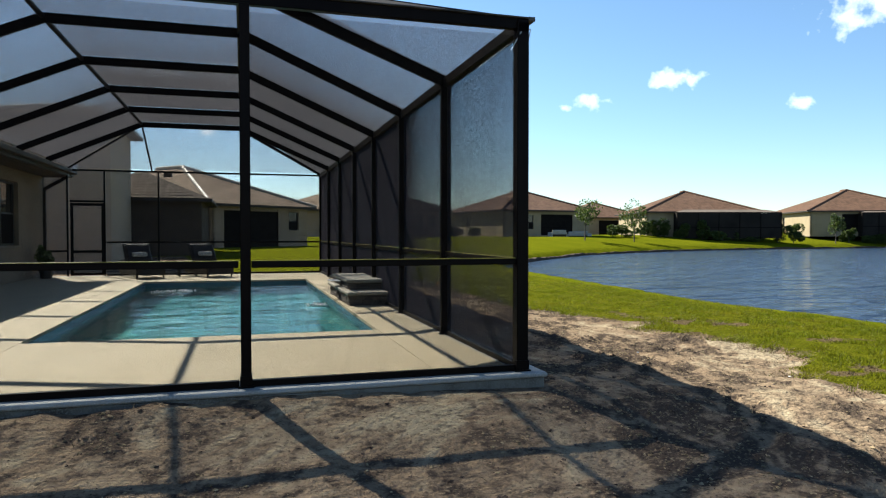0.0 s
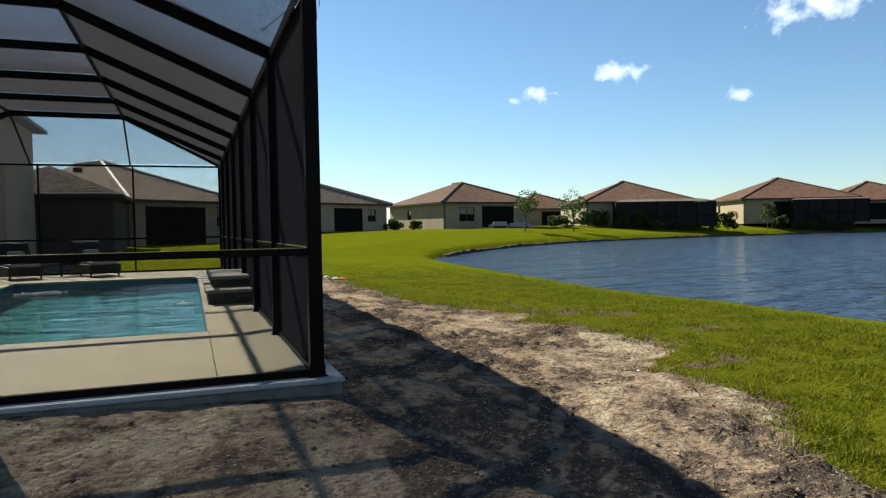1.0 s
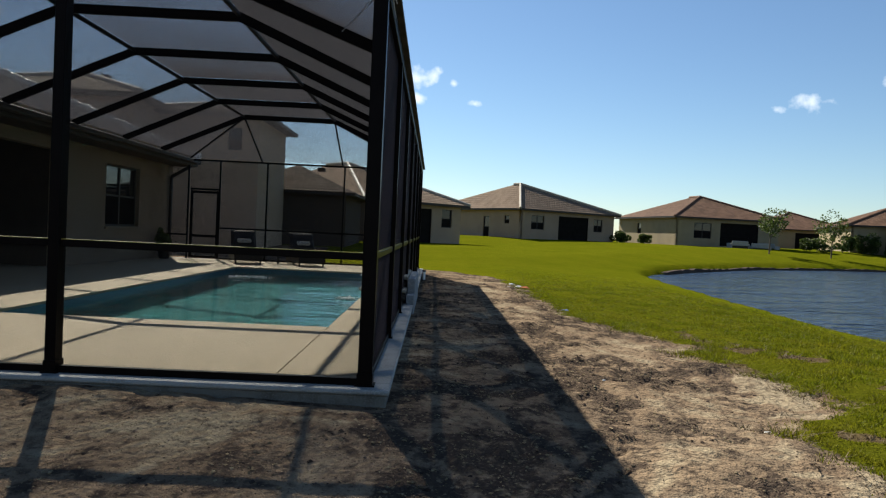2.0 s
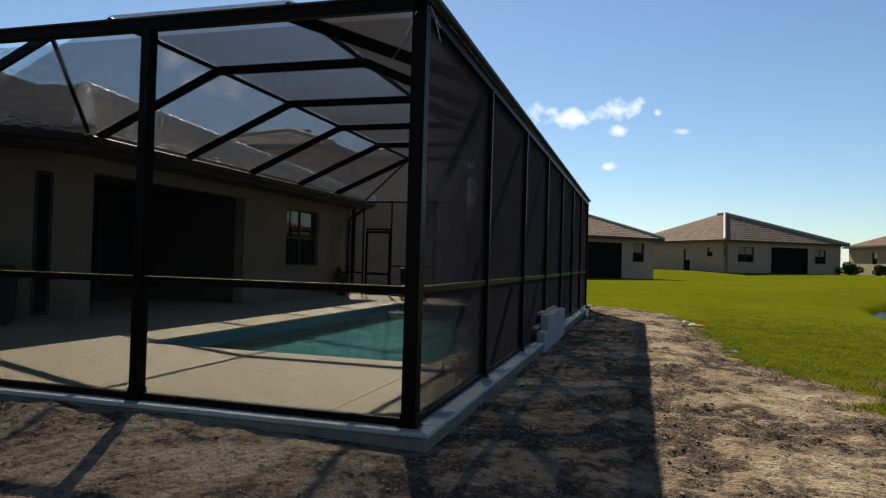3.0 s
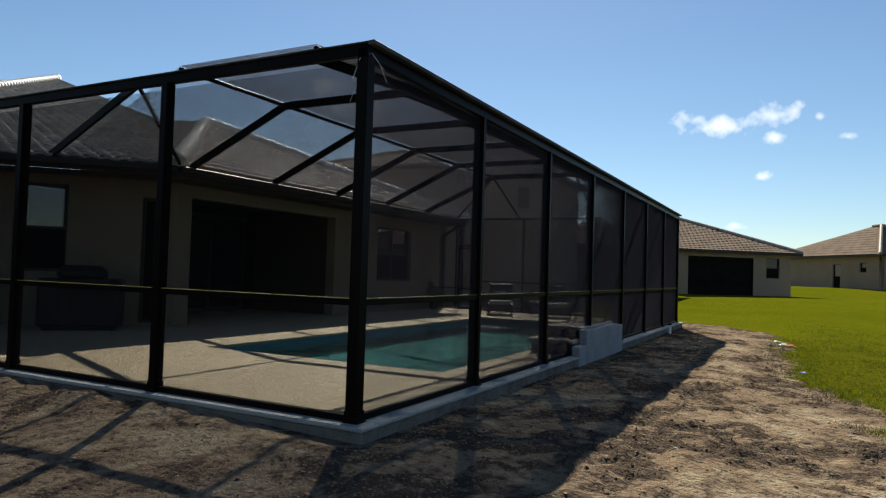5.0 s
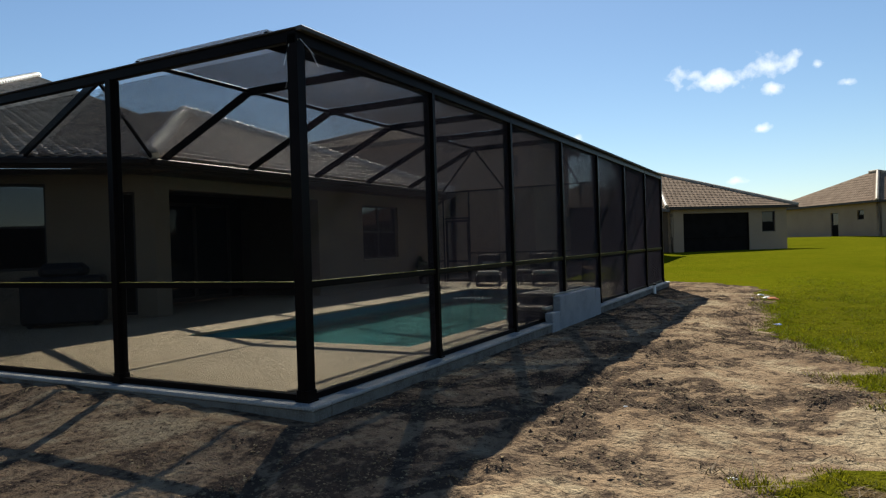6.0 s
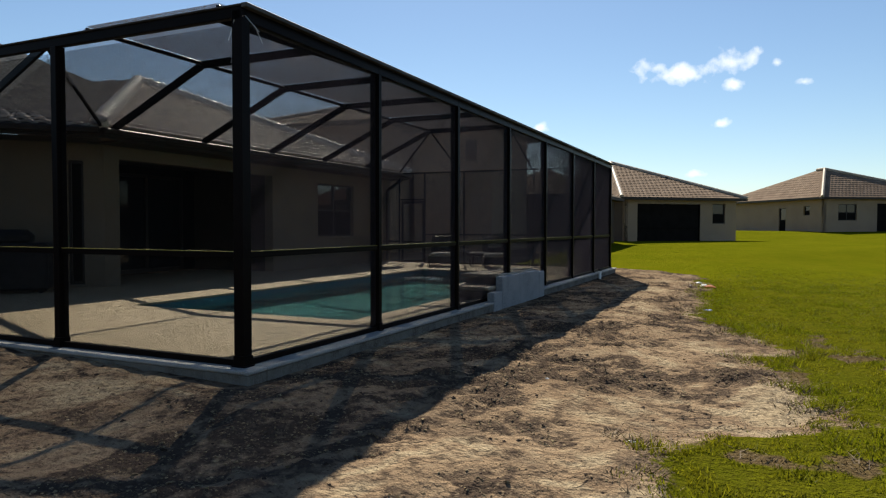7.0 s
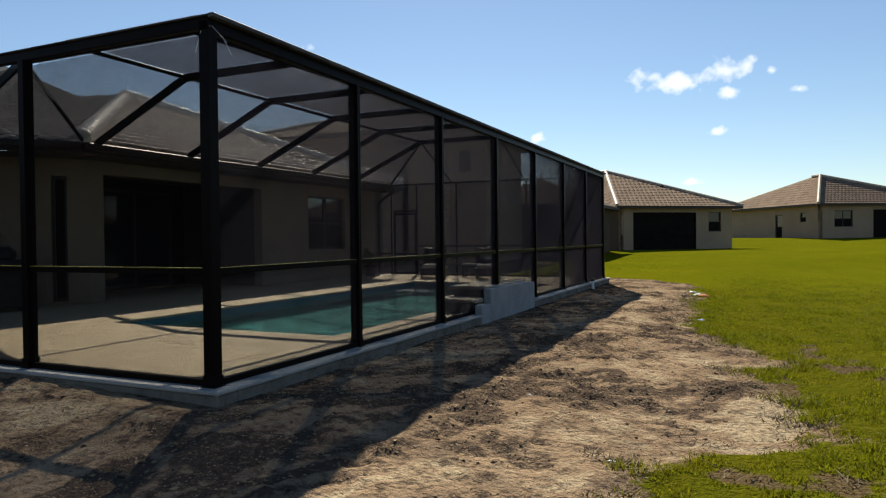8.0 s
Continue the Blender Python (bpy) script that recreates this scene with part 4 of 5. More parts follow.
def roof_sheet(roof, pts, mat, thick=0.06):
    bm = bmesh.new()
    top = [bm.verts.new(p) for p in pts]
    low = [bm.verts.new(Vector(p) - Vector((0, 0, thick))) for p in pts]
    bm.faces.new(top)
    bm.faces.new(low[::-1])
    k = len(pts)
    for i in range(k):
        bm.faces.new((top[i], low[i], low[(i + 1) % k], top[(i + 1) % k]))
    return part("roof_deck", bm, mat, roof)


def build_own_house():
    house = thing("house", "cream stucco house with brown tiled hip roof beside the pool", "house")
    H = 2.72
    # long wall along the pool, outer face at x = -7.38
    wall = part("wall", wall_with_holes(bmesh.new(), 15.55 - 4.62, H, 0.25, [(0.34, 4.88, 0.0, 2.42), (6.82, 8.66, 0.86, 2.36)]), STUCCO, house)
    wall.matrix_basis = pose(-7.38, 4.62, 0, 0, 0, 90)
    window_unit(wall, 6.82, 8.66, 0.86, 2.36, 2, glass=COATED)
    part("window_sill", box(6.80, 8.73, -0.05, 0.06, 0.79, 0.86, 0.01), STUCCO, wall)
    # angled nook wall
    nook = part("wall", wall_with_holes(bmesh.new(), 4.4, H, 0.25, [(1.74, 2.58, 0.95, 2.52), (3.80, 4.06, 0.05, 2.36)]), STUCCO, house)
    s = math.sqrt(0.5)
    nook.matrix_basis = pose(-7.38 - 4.4 * s, 4.62 - 4.4 * s, 0, 0, 0, 45)
    window_unit(nook, 1.74, 2.58, 0.95, 2.52, 1, glass=COATED)
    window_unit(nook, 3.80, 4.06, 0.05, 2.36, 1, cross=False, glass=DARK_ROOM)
    back = part("wall", box(-10.74, -10.49, -14, 1.51, -0.3, H), STUCCO, house)
    # recessed lanai with sliding doors behind the opening; its shade is painted into the dark walls
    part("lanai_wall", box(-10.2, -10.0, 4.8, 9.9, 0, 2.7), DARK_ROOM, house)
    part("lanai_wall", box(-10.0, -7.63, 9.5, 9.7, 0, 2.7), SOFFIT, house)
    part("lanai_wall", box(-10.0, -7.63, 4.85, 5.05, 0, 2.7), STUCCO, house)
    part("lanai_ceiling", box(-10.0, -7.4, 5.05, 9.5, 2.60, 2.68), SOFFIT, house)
    slider = part("sliding_door", box(-9.98, -9.90, 5.4, 9.0, 0.02, 0.10), FRAME_DARK, house, "dark framed glass sliding doors, one pane left out")
    part("frame", box(-9.98, -9.90, 5.4, 9.0, 2.32, 2.40), FRAME_DARK, slider)
    for y in (5.4, 6.6, 7.8, 8.92):
        part("stile", box(-9.985, -9.895, y, y + 0.08, 0.10, 2.32), FRAME_DARK, slider)
    # first pane left out so that no bright reflection shows in the lanai
    for y0, y1 in ((6.68, 7.8), (7.88, 8.92)):
        part("pane", box(-9.95, -9.94, y0, y1, 0.10, 2.32), GLASS, slider)
    # far end wall
    part("wall", box(-17.9, -7.38, 15.30, 15.55, -0.3, H), STUCCO, house)
    # roof
    roof = part("roof", bmesh.new(), TILE, house, "weathered brown barrel tile hip roof")
    roof_sheet(roof, (E0, E1, APEX), FASCIA)
    e2 = E0 + Vector((-s, -s, 0)) * 6.6
    up_b = Vector((-s, s, 0.3))
    roof_sheet(roof, (E0, APEX, NOOK_VALLEY, e2 + up_b * 20.6, e2), FASCIA)
    roof_sheet(roof, (e2, e2 + up_b * 20.6, e2 + Vector((-22, 0, 0))), FASCIA)
    roof_sheet(roof, (E1, E1 + Vector((-14, 0, 0)), APEX + Vector((-8, 0, 0)), APEX), FASCIA)
    # eave boards and soffits
    for a, b in ((E0, E1), (e2, E0)):
        a, b = Vector(a), Vector(b)
        part("fascia", bar(a - Vector((0, 0, 0.09)), b - Vector((0, 0, 0.09)), 0.03, 0.18, 0.003), FASCIA, house)
    part("gutter", bar(E0 + Vector((0.07, 0, -0.06)), E1 + Vector((0.07, 0, -0.06)), 0.11, 0.12, 0.02), FASCIA, house, "dark brown eave gutter")
    g2 = Vector((s, -s, 0)) * 0.07
    part("gutter", bar(e2 + g2 + Vector((0, 0, -0.06)), E0 + g2 + Vector((0, 0, -0.06)), 0.11, 0.12, 0.02), FASCIA, house, "dark brown eave gutter")
    part("soffit", box(-7.5, -6.72, 4.4, 15.55, 2.66, 2.69), SOFFIT, house)
    bm = bmesh.new()
    q = [E0, e2, e2 + Vector((-s, s, 0)) * 0.9, E0 + Vector((-s, s, 0)) * 0.9]
    bm.faces.new([bm.verts.new((p[0], p[1], 2.675)) for p in q])
    part("soffit", bm, SOFFIT, house)
    down = part("downspout", bar((-7.30, 15.2, 0.05), (-7.30, 15.2, 2.35), 0.07, 0.09, 0.01), FASCIA, house, "dark brown rain downspout")
    part("elbow", bar((-7.30, 15.2, 2.32), (-6.72, 15.2, 2.68), 0.07, 0.09, 0.01), FASCIA, down)
    return roof, e2, up_b


own_roof, nook_end, nook_up = build_own_house()


# ---- other houses ----
def neighbour(name, label, corner, turn, width, depth, base, stucco, tile, holes, side_holes=(), pitch=0.40, wall_h=2.75, tall=0.0, caps=True, side_mat=None, peak=None, ridge=None):
    """A hip-roofed house: its near left corner, its rear wall running along the turned x axis."""
    h = thing(name, label, "house", (corner[0], corner[1], base), turn, "houses round the pond")
    H = wall_h + tall
    rear = part("wall", wall_with_holes(bmesh.new(), width, H + 0.6, 0.25, [(a, b, c + 0.6, d + 0.6) for a, b, c, d, k in holes]), stucco, h)
    rear.location.z = -0.6
    for a, b, c, d, kind in holes:
        if kind == "w":
            window_unit(rear, a, b, c + 0.6, d + 0.6, 2 if b - a > 1.2 else 1)
            part("window_trim", box(a - 0.08, b + 0.08, -0.03, 0.02, c + 0.52, c + 0.6), stucco, rear)
        else:
            # recess and sheet coloured near black to paint the lanai's shade
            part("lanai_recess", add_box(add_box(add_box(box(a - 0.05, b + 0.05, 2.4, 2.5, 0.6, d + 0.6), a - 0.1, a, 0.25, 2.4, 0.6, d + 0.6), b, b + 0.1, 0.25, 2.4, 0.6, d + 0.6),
                                         a, b, 0.25, 2.4, d + 0.6, d + 0.7), DARK_ROOM, rear, "deep lanai recess with its shade painted dark")
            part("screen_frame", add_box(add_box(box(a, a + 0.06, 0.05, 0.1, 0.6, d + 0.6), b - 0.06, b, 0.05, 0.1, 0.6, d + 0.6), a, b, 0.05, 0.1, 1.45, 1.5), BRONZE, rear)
            part("screen_sheet", box(a + 0.02, b - 0.02, 0.12, 0.122, 0.6, d + 0.6), DARK_ROOM, rear, "dark screen across the lanai, shade painted opaque")
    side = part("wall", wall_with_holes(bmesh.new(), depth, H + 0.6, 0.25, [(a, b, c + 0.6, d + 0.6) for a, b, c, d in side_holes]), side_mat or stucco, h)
    side.matrix_basis = pose(0, depth, -0.6, 0, 0, -90)
    for a, b, c, d in side_holes:
        window_unit(side, a, b, c + 0.6, d + 0.6, 1)
    part("wall", box(width - 0.25, width, 0.25, depth, -0.6, H), stucco, h)
    part("wall", box(0.25, width - 0.25, depth - 0.25, depth, -0.6, H), stucco, h)
    o = 0.5
    e = [Vector((-o, -o, H + 0.1)), Vector((width + o, -o, H + 0.1)), Vector((width + o, depth + o, H + 0.1)), Vector((-o, depth + o, H + 0.1))]
    half = (min(width, depth) + 2 * o) / 2
    rise = Vector((0, 0, half * pitch))
    if width <= depth:
        p, q = e[0] + Vector((half, half, 0)) + rise, e[3] + Vector((half, -half, 0)) + rise
        faces = ((e[0], e[1], p), (e[1], e[2], q, p), (e[2], e[3], q), (e[3], e[0], p, q))
    else:
        p, q = e[0] + Vector((half, half, 0)) + rise, e[1] + Vector((-half, half, 0)) + rise
        faces = ((e[0], e[1], q, p), (e[1], e[2], q), (e[2], e[3], p, q), (e[3], e[0], p))
    if peak:
        p = e[0] + Vector(peak)
        q = p + Vector((0, max(1.0, depth + 2 * o - 2 * peak[1]) if ridge is None else ridge, 0))
        faces = ((e[0], e[1], p), (e[1], e[2], q, p), (e[2], e[3], q), (e[3], e[0], p, q))
    bm = bmesh.new()
    for f in faces:
        bm.faces.new([bm.verts.new(v) for v in f])
    roof = part("roof", bm, tile, h)
    part("soffit", box(-o + 0.02, width + o - 0.02, -o + 0.02, depth + o - 0.02, H - 0.02, H), SOFFIT, h)
    for a, b in zip(e, e[1:] + e[:1]):
        part("fascia", bar(a - Vector((0, 0, 0.06)), b - Vector((0, 0, 0.06)), 0.03, 0.16, 0), FASCIA, h)
    part("roof_vent", box(half + 0.6, half + 1.0, half * 0.72, half * 0.72 + 0.3, H + half * 0.72 * pitch + 0.2, H + half * 0.72 * pitch + 0.42, 0.02), FASCIA, roof)
    rows_v, rows_f = [], []
    # courses of tiles on the two planes that are seen, as ribbed strips
    step, course = 0.33, 0.36
    for f in (faces[0], faces[3]):
        a0, ux = f[0], (f[1] - f[0]).normalized()
        nrm = ux.cross(f[2] - f[0]).normalized()
        up = nrm.cross(ux)
        flat = [((v - a0).dot(ux), (v - a0).dot(up)) for v in f]
        v0 = 0.02
        while v0 < max(c[1] for c in flat) - course:
            v1 = v0 + course
            cut = []
            for (ua, va), (ub, vb) in zip(flat, flat[1:] + flat[:1]):
                if (va > v1) != (vb > v1):
                    cut.append(ua + (ub - ua) * (v1 - va) / (vb - va))
            u, right = min(cut) + 0.02, max(cut) - 0.02
            while u < right - step:
                b = len(rows_v)
                for uu, vv, hh in ((u, v0, 0.032), (u + step * 0.5, v0, 0.050), (u + step, v0, 0.032), (u, v1, 0.005), (u + step * 0.5, v1, 0.023), (u + step, v1, 0.005)):
                    rows_v.append(tuple(a0 + ux * uu + up * vv + nrm * hh))
                rows_f += [(b, b + 1, b + 4, b + 3), (b + 1, b + 2, b + 5, b + 4)]
                u += step
            v0 = v1
    t = new("roof_tiling", raw_mesh("roof_tiling", rows_v, rows_f, tile))
    t.parent = roof
    tagged(t, kind="stuff")
    if caps:
        for a, b in ((e[0], p), (e[1], p if width <= depth else q), (p, q)):
            part("hip_cap", cyl(a + Vector((0, 0, 0.05)), b + Vector((0, 0, 0.05)), 0.13, seg=8), TILE_RED if tile is TILE_RED else RIDGE_FAR, roof)
    return h


# the next house along the bank, seen past the end of the enclosure; its side wall has shade painted in
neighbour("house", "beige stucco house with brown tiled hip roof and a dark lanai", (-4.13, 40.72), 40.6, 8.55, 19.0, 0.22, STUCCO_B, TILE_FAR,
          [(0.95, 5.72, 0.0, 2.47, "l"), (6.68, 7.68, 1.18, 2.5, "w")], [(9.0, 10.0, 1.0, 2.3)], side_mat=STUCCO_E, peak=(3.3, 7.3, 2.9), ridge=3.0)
neighbour("house", "beige stucco house with brown tiled hip roof facing the lawn", (8.65, 60.27), 33, 12.9, 15.5, 0.80, STUCCO_B, TILE_FAR,
          [(1.35, 3.05, 0.95, 2.3, "w"), (4.95, 9.1, 0.0, 2.38, "l"), (9.9, 11.2, 1.0, 2.3, "w")], [(9.6, 10.6, 0.0, 2.1), (13.0, 13.8, 1.4, 2.2)], peak=(3.3, 4.1, 2.65), ridge=1.0)
neighbour("house", "tan stucco house with terracotta tiled hip roof and furnished patio", (25.5, 65.5), 9, 11.8, 14.0, 0.98, STUCCO_D, TILE_RED,
          [(2.0, 4.0, 0.7, 2.3, "w"), (5.0, 9.4, 0.0, 2.4, "l")], [(5.0, 6.0, 1.0, 2.2)])
neighbour("house", "cream stucco house with terracotta roof behind a dark pool cage", (45.9, 68.9), -18, 13.5, 15.0, 1.05, STUCCO_D, TILE_RED,
          [(4.0, 9.0, 0.0, 2.4, "l")], [(7.0, 8.4, 1.0, 2.2)])
neighbour("house", "pale yellow stucco house with terracotta tiled hip roof", (71.3, 69.1), -25, 15.0, 17.0, 1.4, STUCCO_D, TILE_RED,
          [(4.0, 9.0, 0.0, 2.4, "l")], [(6.0, 7.0, 1.0, 2.2)])
neighbour("house", "cream stucco house with terracotta roof farther along the pond", (88.0, 68.5), -30, 14.0, 15.0, 1.1, STUCCO_D, TILE_RED,
          [(4.0, 9.0, 0.0, 2.4, "l")])
neighbour("house", "cream stucco house with terracotta roof set back from the pond", (46.0, 88.0), 0, 12.0, 12.0, 0.8, STUCCO_D, TILE_RED,
          [(4.0, 9.0, 0.0, 2.4, "l")])
neighbour("house", "low brown stucco house and tiled hip roof with shade painted in", (-10.4, 30.6), 0, 6.2, 7.0, 0.0, STUCCO_E, TILE_SHADED,
          [(1.5, 2.6, 1.0, 2.3, "w")], pitch=0.45, caps=False)
neighbour("house", "two storey taupe stucco house wing with brown tiled roof", (-11.6, 25.0), 0, 4.25, 5.2, 0.0, STUCCO_C, TILE_FAR,
          [(2.9, 3.5, 4.2, 5.2, "w")], wall_h=2.75, tall=2.9, pitch=0.3)
neighbour("house", "two storey taupe stucco house with pale tan tiled hip roof", (-19.9, 22.5), 0, 8.2, 8.2, 0.0, STUCCO_C, TILE_TAN,
          [(2.0, 3.5, 3.3, 4.6, "w")], wall_h=2.75, tall=3.1, pitch=0.33)


# ---- pool cages on the far houses, hedges, trees ----
def far_cage(x, y, turn, w, d, h, base):
    c = thing("pool_cage", "dark bronze screened cage behind a house across the pond", "pool cage", (x, y, base), turn, "far pool cages")
    for i in range(6):
        part("post", box(w * i / 5 - 0.05, w * i / 5 + 0.05, -0.05, 0.05, -0.5, h), BRONZE, c)
    for z in (0.9, h):
        part("rail", box(0, w, -0.03, 0.03, z - 0.05, z + 0.05), BRONZE, c)
    for i in range(5):
        part("screen_sheet", box(w * i / 5 + 0.06, w * (i + 1) / 5 - 0.06, -0.004, 0.004, -0.4, h - 0.06), SCREEN_FAR, c)
    for xx in (0.0, w):
        part("screen_sheet", box(xx - 0.004, xx + 0.004, 0.06, d, -0.4, h - 0.06), SCREEN_FAR, c)
    bm = bmesh.new()
    pts = [(0, 0, h + 0.05), (w, 0, h + 0.05), (w - 1.3, 1.6, h + 0.4), (1.3, 1.6, h + 0.4), (w - 1.3, d, h + 0.4), (1.3, d, h + 0.4), (0, d, h + 0.05), (w, d, h + 0.05)]
    v = [bm.verts.new(p) for p in pts]
    for f in ((0, 1, 2, 3), (3, 2, 4, 5), (0, 3, 5, 6), (1, 7, 4, 2)):
        bm.faces.new([v[i] for i in f])
    part("roof_screen", bm, GREY_CAP, c, "grey sloping roof screen")
    return c


SCREEN_FAR = material("far_screen", (0.026, 0.022, 0.019), 0.9, (0.018, 0.015, 0.013), 0.5, bump=0, spec=0.02)
far_cage(48.6, 66.4, -18, 12.5, 3.0, 2.75, 1.0)
far_cage(76.2, 65.4, -25, 10.0, 3.4, 2.7, 1.25)


def leaf_cloud(rng, centre, radii, count, size):
    """Many small leaf quads scattered in an uneven blob."""
    v, f = [], []
    lumps = [(Vector((rng.uniform(-0.6, 0.6) * radii[0], rng.uniform(-0.6, 0.6) * radii[1], rng.uniform(-0.6, 0.7) * radii[2])), rng.uniform(0.3, 0.6)) for _ in range(9)]
    for _ in range(count):
        l, r = rng.choice(lumps)
        d = Vector((rng.gauss(0, 1), rng.gauss(0, 1), rng.gauss(0, 1))).normalized() * rng.uniform(0.4, 1.0) ** 0.5 * r
        p = Vector(centre) + l + Vector((d.x * radii[0], d.y * radii[1], d.z * radii[2]))
        a = Vector((rng.gauss(0, 1), rng.gauss(0, 1), rng.gauss(0, 1))).normalized()
        b = a.cross(Vector((rng.gauss(0, 1), rng.gauss(0, 1), rng.gauss(0, 1)))).normalized()
        s = size * rng.uniform(0.6, 1.3)
        k = len(v)
        v += [tuple(p + a * s), tuple(p + b * s * 0.55), tuple(p - a * s), tuple(p - b * s * 0.55)]
        f.append((k, k + 1, k + 2, k + 3))
    return v, f


def tree(x, y, height, spread, seed, label):
    rng = random.Random(seed)
    z = float(ground_height(np.array([x]), np.array([y]))[0])
    t = thing("tree", label, "tree", (x, y, z), 0, "young trees on the far bank")
    trunk = cyl((0, 0, -0.1), (0.06, 0.03, height * 0.45), 0.07, 0.05, 8)
    tr = part("trunk", trunk, BARK, t)
    for i in range(6):
        a = rng.uniform(0, 6.28)
        part("limb", cyl((0.06, 0.03, height * (0.33 + 0.03 * i)), (math.cos(a) * spread * 0.6, math.sin(a) * spread * 0.6, height * rng.uniform(0.6, 0.9)), 0.03, 0.01, 6), BARK, tr)
    v, f = leaf_cloud(rng, (0.05, 0, height * 0.66), (spread, spread, height * 0.42), 950, 0.12)
    o = new("crown", raw_mesh("crown", v, f, LEAF))
    o.parent = t


tree(31.8, 58.4, 4.1, 1.5, 2, "young leafy tree with slim trunk on the far bank")
tree(38.6, 60.0, 4.0, 1.6, 5, "young leafy tree with slim trunk on the far bank")
tree(69.9, 63.6, 3.7, 1.0, 9, "small bright green tree beside a screened cage")
tree(89.0, 66.6, 3.8, 1.2, 12, "small bright green tree beside a pale house")


def hedge(x, y, turn, w, d, h, seed, label):
    rng = random.Random(seed)
    z = float(ground_height(np.array([x]), np.array([y]))[0])
    t = thing("shrub", label, "shrub", (x, y, z), turn, "shrubs round the far houses")
    v, f = leaf_cloud(rng, (0, 0, h * 0.5), (w * 0.5, d * 0.5, h * 0.5), int(700 * w), 0.12)
    part("stem", cyl((0, 0, -0.1), (0, 0, h * 0.5), 0.05, 0.03, 6), BARK, t)
    o = new("foliage", raw_mesh("foliage", v, f, LEAF))
    o.parent = t


for i, (x, y, turn, w, d, h) in enumerate(((46.6, 67.6, -18, 2.8, 1.3, 2.2), (49.0, 66.0, -18, 2.0, 1.0, 2.0), (62.6, 62.8, -18, 3.0, 1.6, 2.6),
                                            (40.5, 65.8, 0, 3.6, 1.6, 1.5),  (53.5, 64.4, -18, 4.0, 1.0, 1.1), (77.0, 64.2, -25, 4.4, 1.0, 1.2), (82.5, 63.4, -25, 4.0, 1.0, 1.2),
                                            (20.2, 67.2, 0, 2.2, 1.2, 1.2), (23.4, 69.2, 0, 1.8, 1.2, 1.1), (57.5, 63.8, -18, 3.0, 0.9, 1.0), (60.6, 63.2, -18, 1.6, 1.4, 2.7), (51.3, 65.2, -18, 1.8, 1.4, 2.3), (44.4, 67.8, -10, 2.4, 1.4, 1.8), (55.2, 64.6, -18, 1.3, 1.0, 1.9), (79.6, 63.8, -25, 2.0, 1.3, 2.1), (73.4, 64.9, -25, 2.2, 1.3, 1.9))):
    hedge(x, y, turn, w, d, h, 40 + i, "clipped dark green shrub beside a house" if h > 1.5 else "low green shrub along a house wall")


def patio_sofa(x, y, turn, z):
    s = thing("patio_sofa", "pale cushioned patio sofa outside a lanai", "sofa", (x, y, z), turn, "patio seats across the pond")
    part("base", box(-0.9, 0.9, -0.4, 0.4, 0.0, 0.35, 0.03), WICKER, s)
    part("cushion", box(-0.85, 0.85, -0.38, 0.25, 0.35, 0.5, 0.05), CUSHION, s)
    part("backrest", box(-0.9, 0.9, 0.25, 0.42, 0.35, 0.85, 0.05), CUSHION, s)
    part("armrest", box(-1.02, -0.9, -0.4, 0.42, 0.0, 0.6, 0.03), CUSHION, s)
    part("armrest", box(0.9, 1.02, -0.4, 0.42, 0.0, 0.6, 0.03), CUSHION, s)
    return s


sofa = patio_sofa(31.0, 63.2, 190, 0.72)
copy_thing(sofa, pose(33.6, 64.0, 0.55, 0, 0, 170))
copy_thing(sofa, pose(35.2, 65.4, 0.6, 0, 0, 120))


# ---- furniture on the deck ----
def lounger(x, y, rz):
    c = thing("sun_lounger", "dark wicker sun lounger with pale cushion and raised backrest", "lounger", (x, y, 0), rz, "loungers by the pool")
    for sx in (-0.33, 0.33):
        part("side_rail", box(sx - 0.03, sx + 0.03, -0.82, 0.80, 0.09, 0.31, 0.012), WICKER, c)
    for sy in (-0.80, 0.02, 0.78):
        part("cross_rail", box(-0.30, 0.30, sy - 0.025, sy + 0.025, 0.10, 0.30, 0.008), WICKER, c)
    for sx in (-0.32, 0.32):
        for sy in (-0.76, 0.72):
            part("leg", cyl((sx, sy, 0.0), (sx * 0.97, sy, 0.23), 0.022, 0.028, 10), WICKER, c)
    mat = part("mattress", box(-0.31, 0.31, -0.84, 0.18, 0.30, 0.40, 0.035), CUSHION, c)
    for sy in (-0.50, -0.16):
        part("seam", box(-0.305, 0.305, sy - 0.006, sy + 0.006, 0.398, 0.403), WICKER, mat)
    part("backrest", bar((0, 0.20, 0.33), (0, 0.62, 0.87), 0.05, 0.68, 0.02, up=(1, 0, 0)), WICKER, c, "dark woven raised backrest")
    part("back_cushion", bar((0, 0.17, 0.42), (0, 0.52, 0.84), 0.08, 0.60, 0.03, up=(1, 0, 0)), WICKER, c)
    part("pillow", bar((0, 0.17, 0.54), (0, 0.27, 0.65), 0.09, 0.38, 0.04, up=(1, 0, 0)), CUSHION, c, "pale rolled pillow")
    return c


first = lounger(-4.76, 14.0, 22)
copy_thing(first, pose(-3.13, 14.1, 0, 0, 0, 24))
table = thing("side_table", "low dark wicker side table with pale top", "table", (-3.68, 14.25, 0), 10)
part("tabletop", box(-0.25, 0.25, -0.25, 0.25, 0.36, 0.40, 0.008), CUSHION, table)
part("apron", box(-0.23, 0.23, -0.23, 0.23, 0.29, 0.36, 0.006), WICKER, table)
for sx in (-0.21, 0.21):
    for sy in (-0.21, 0.21):
        part("leg", box(sx - 0.025, sx + 0.025, sy - 0.025, sy + 0.025, 0.0, 0.29, 0.005), WICKER, table)

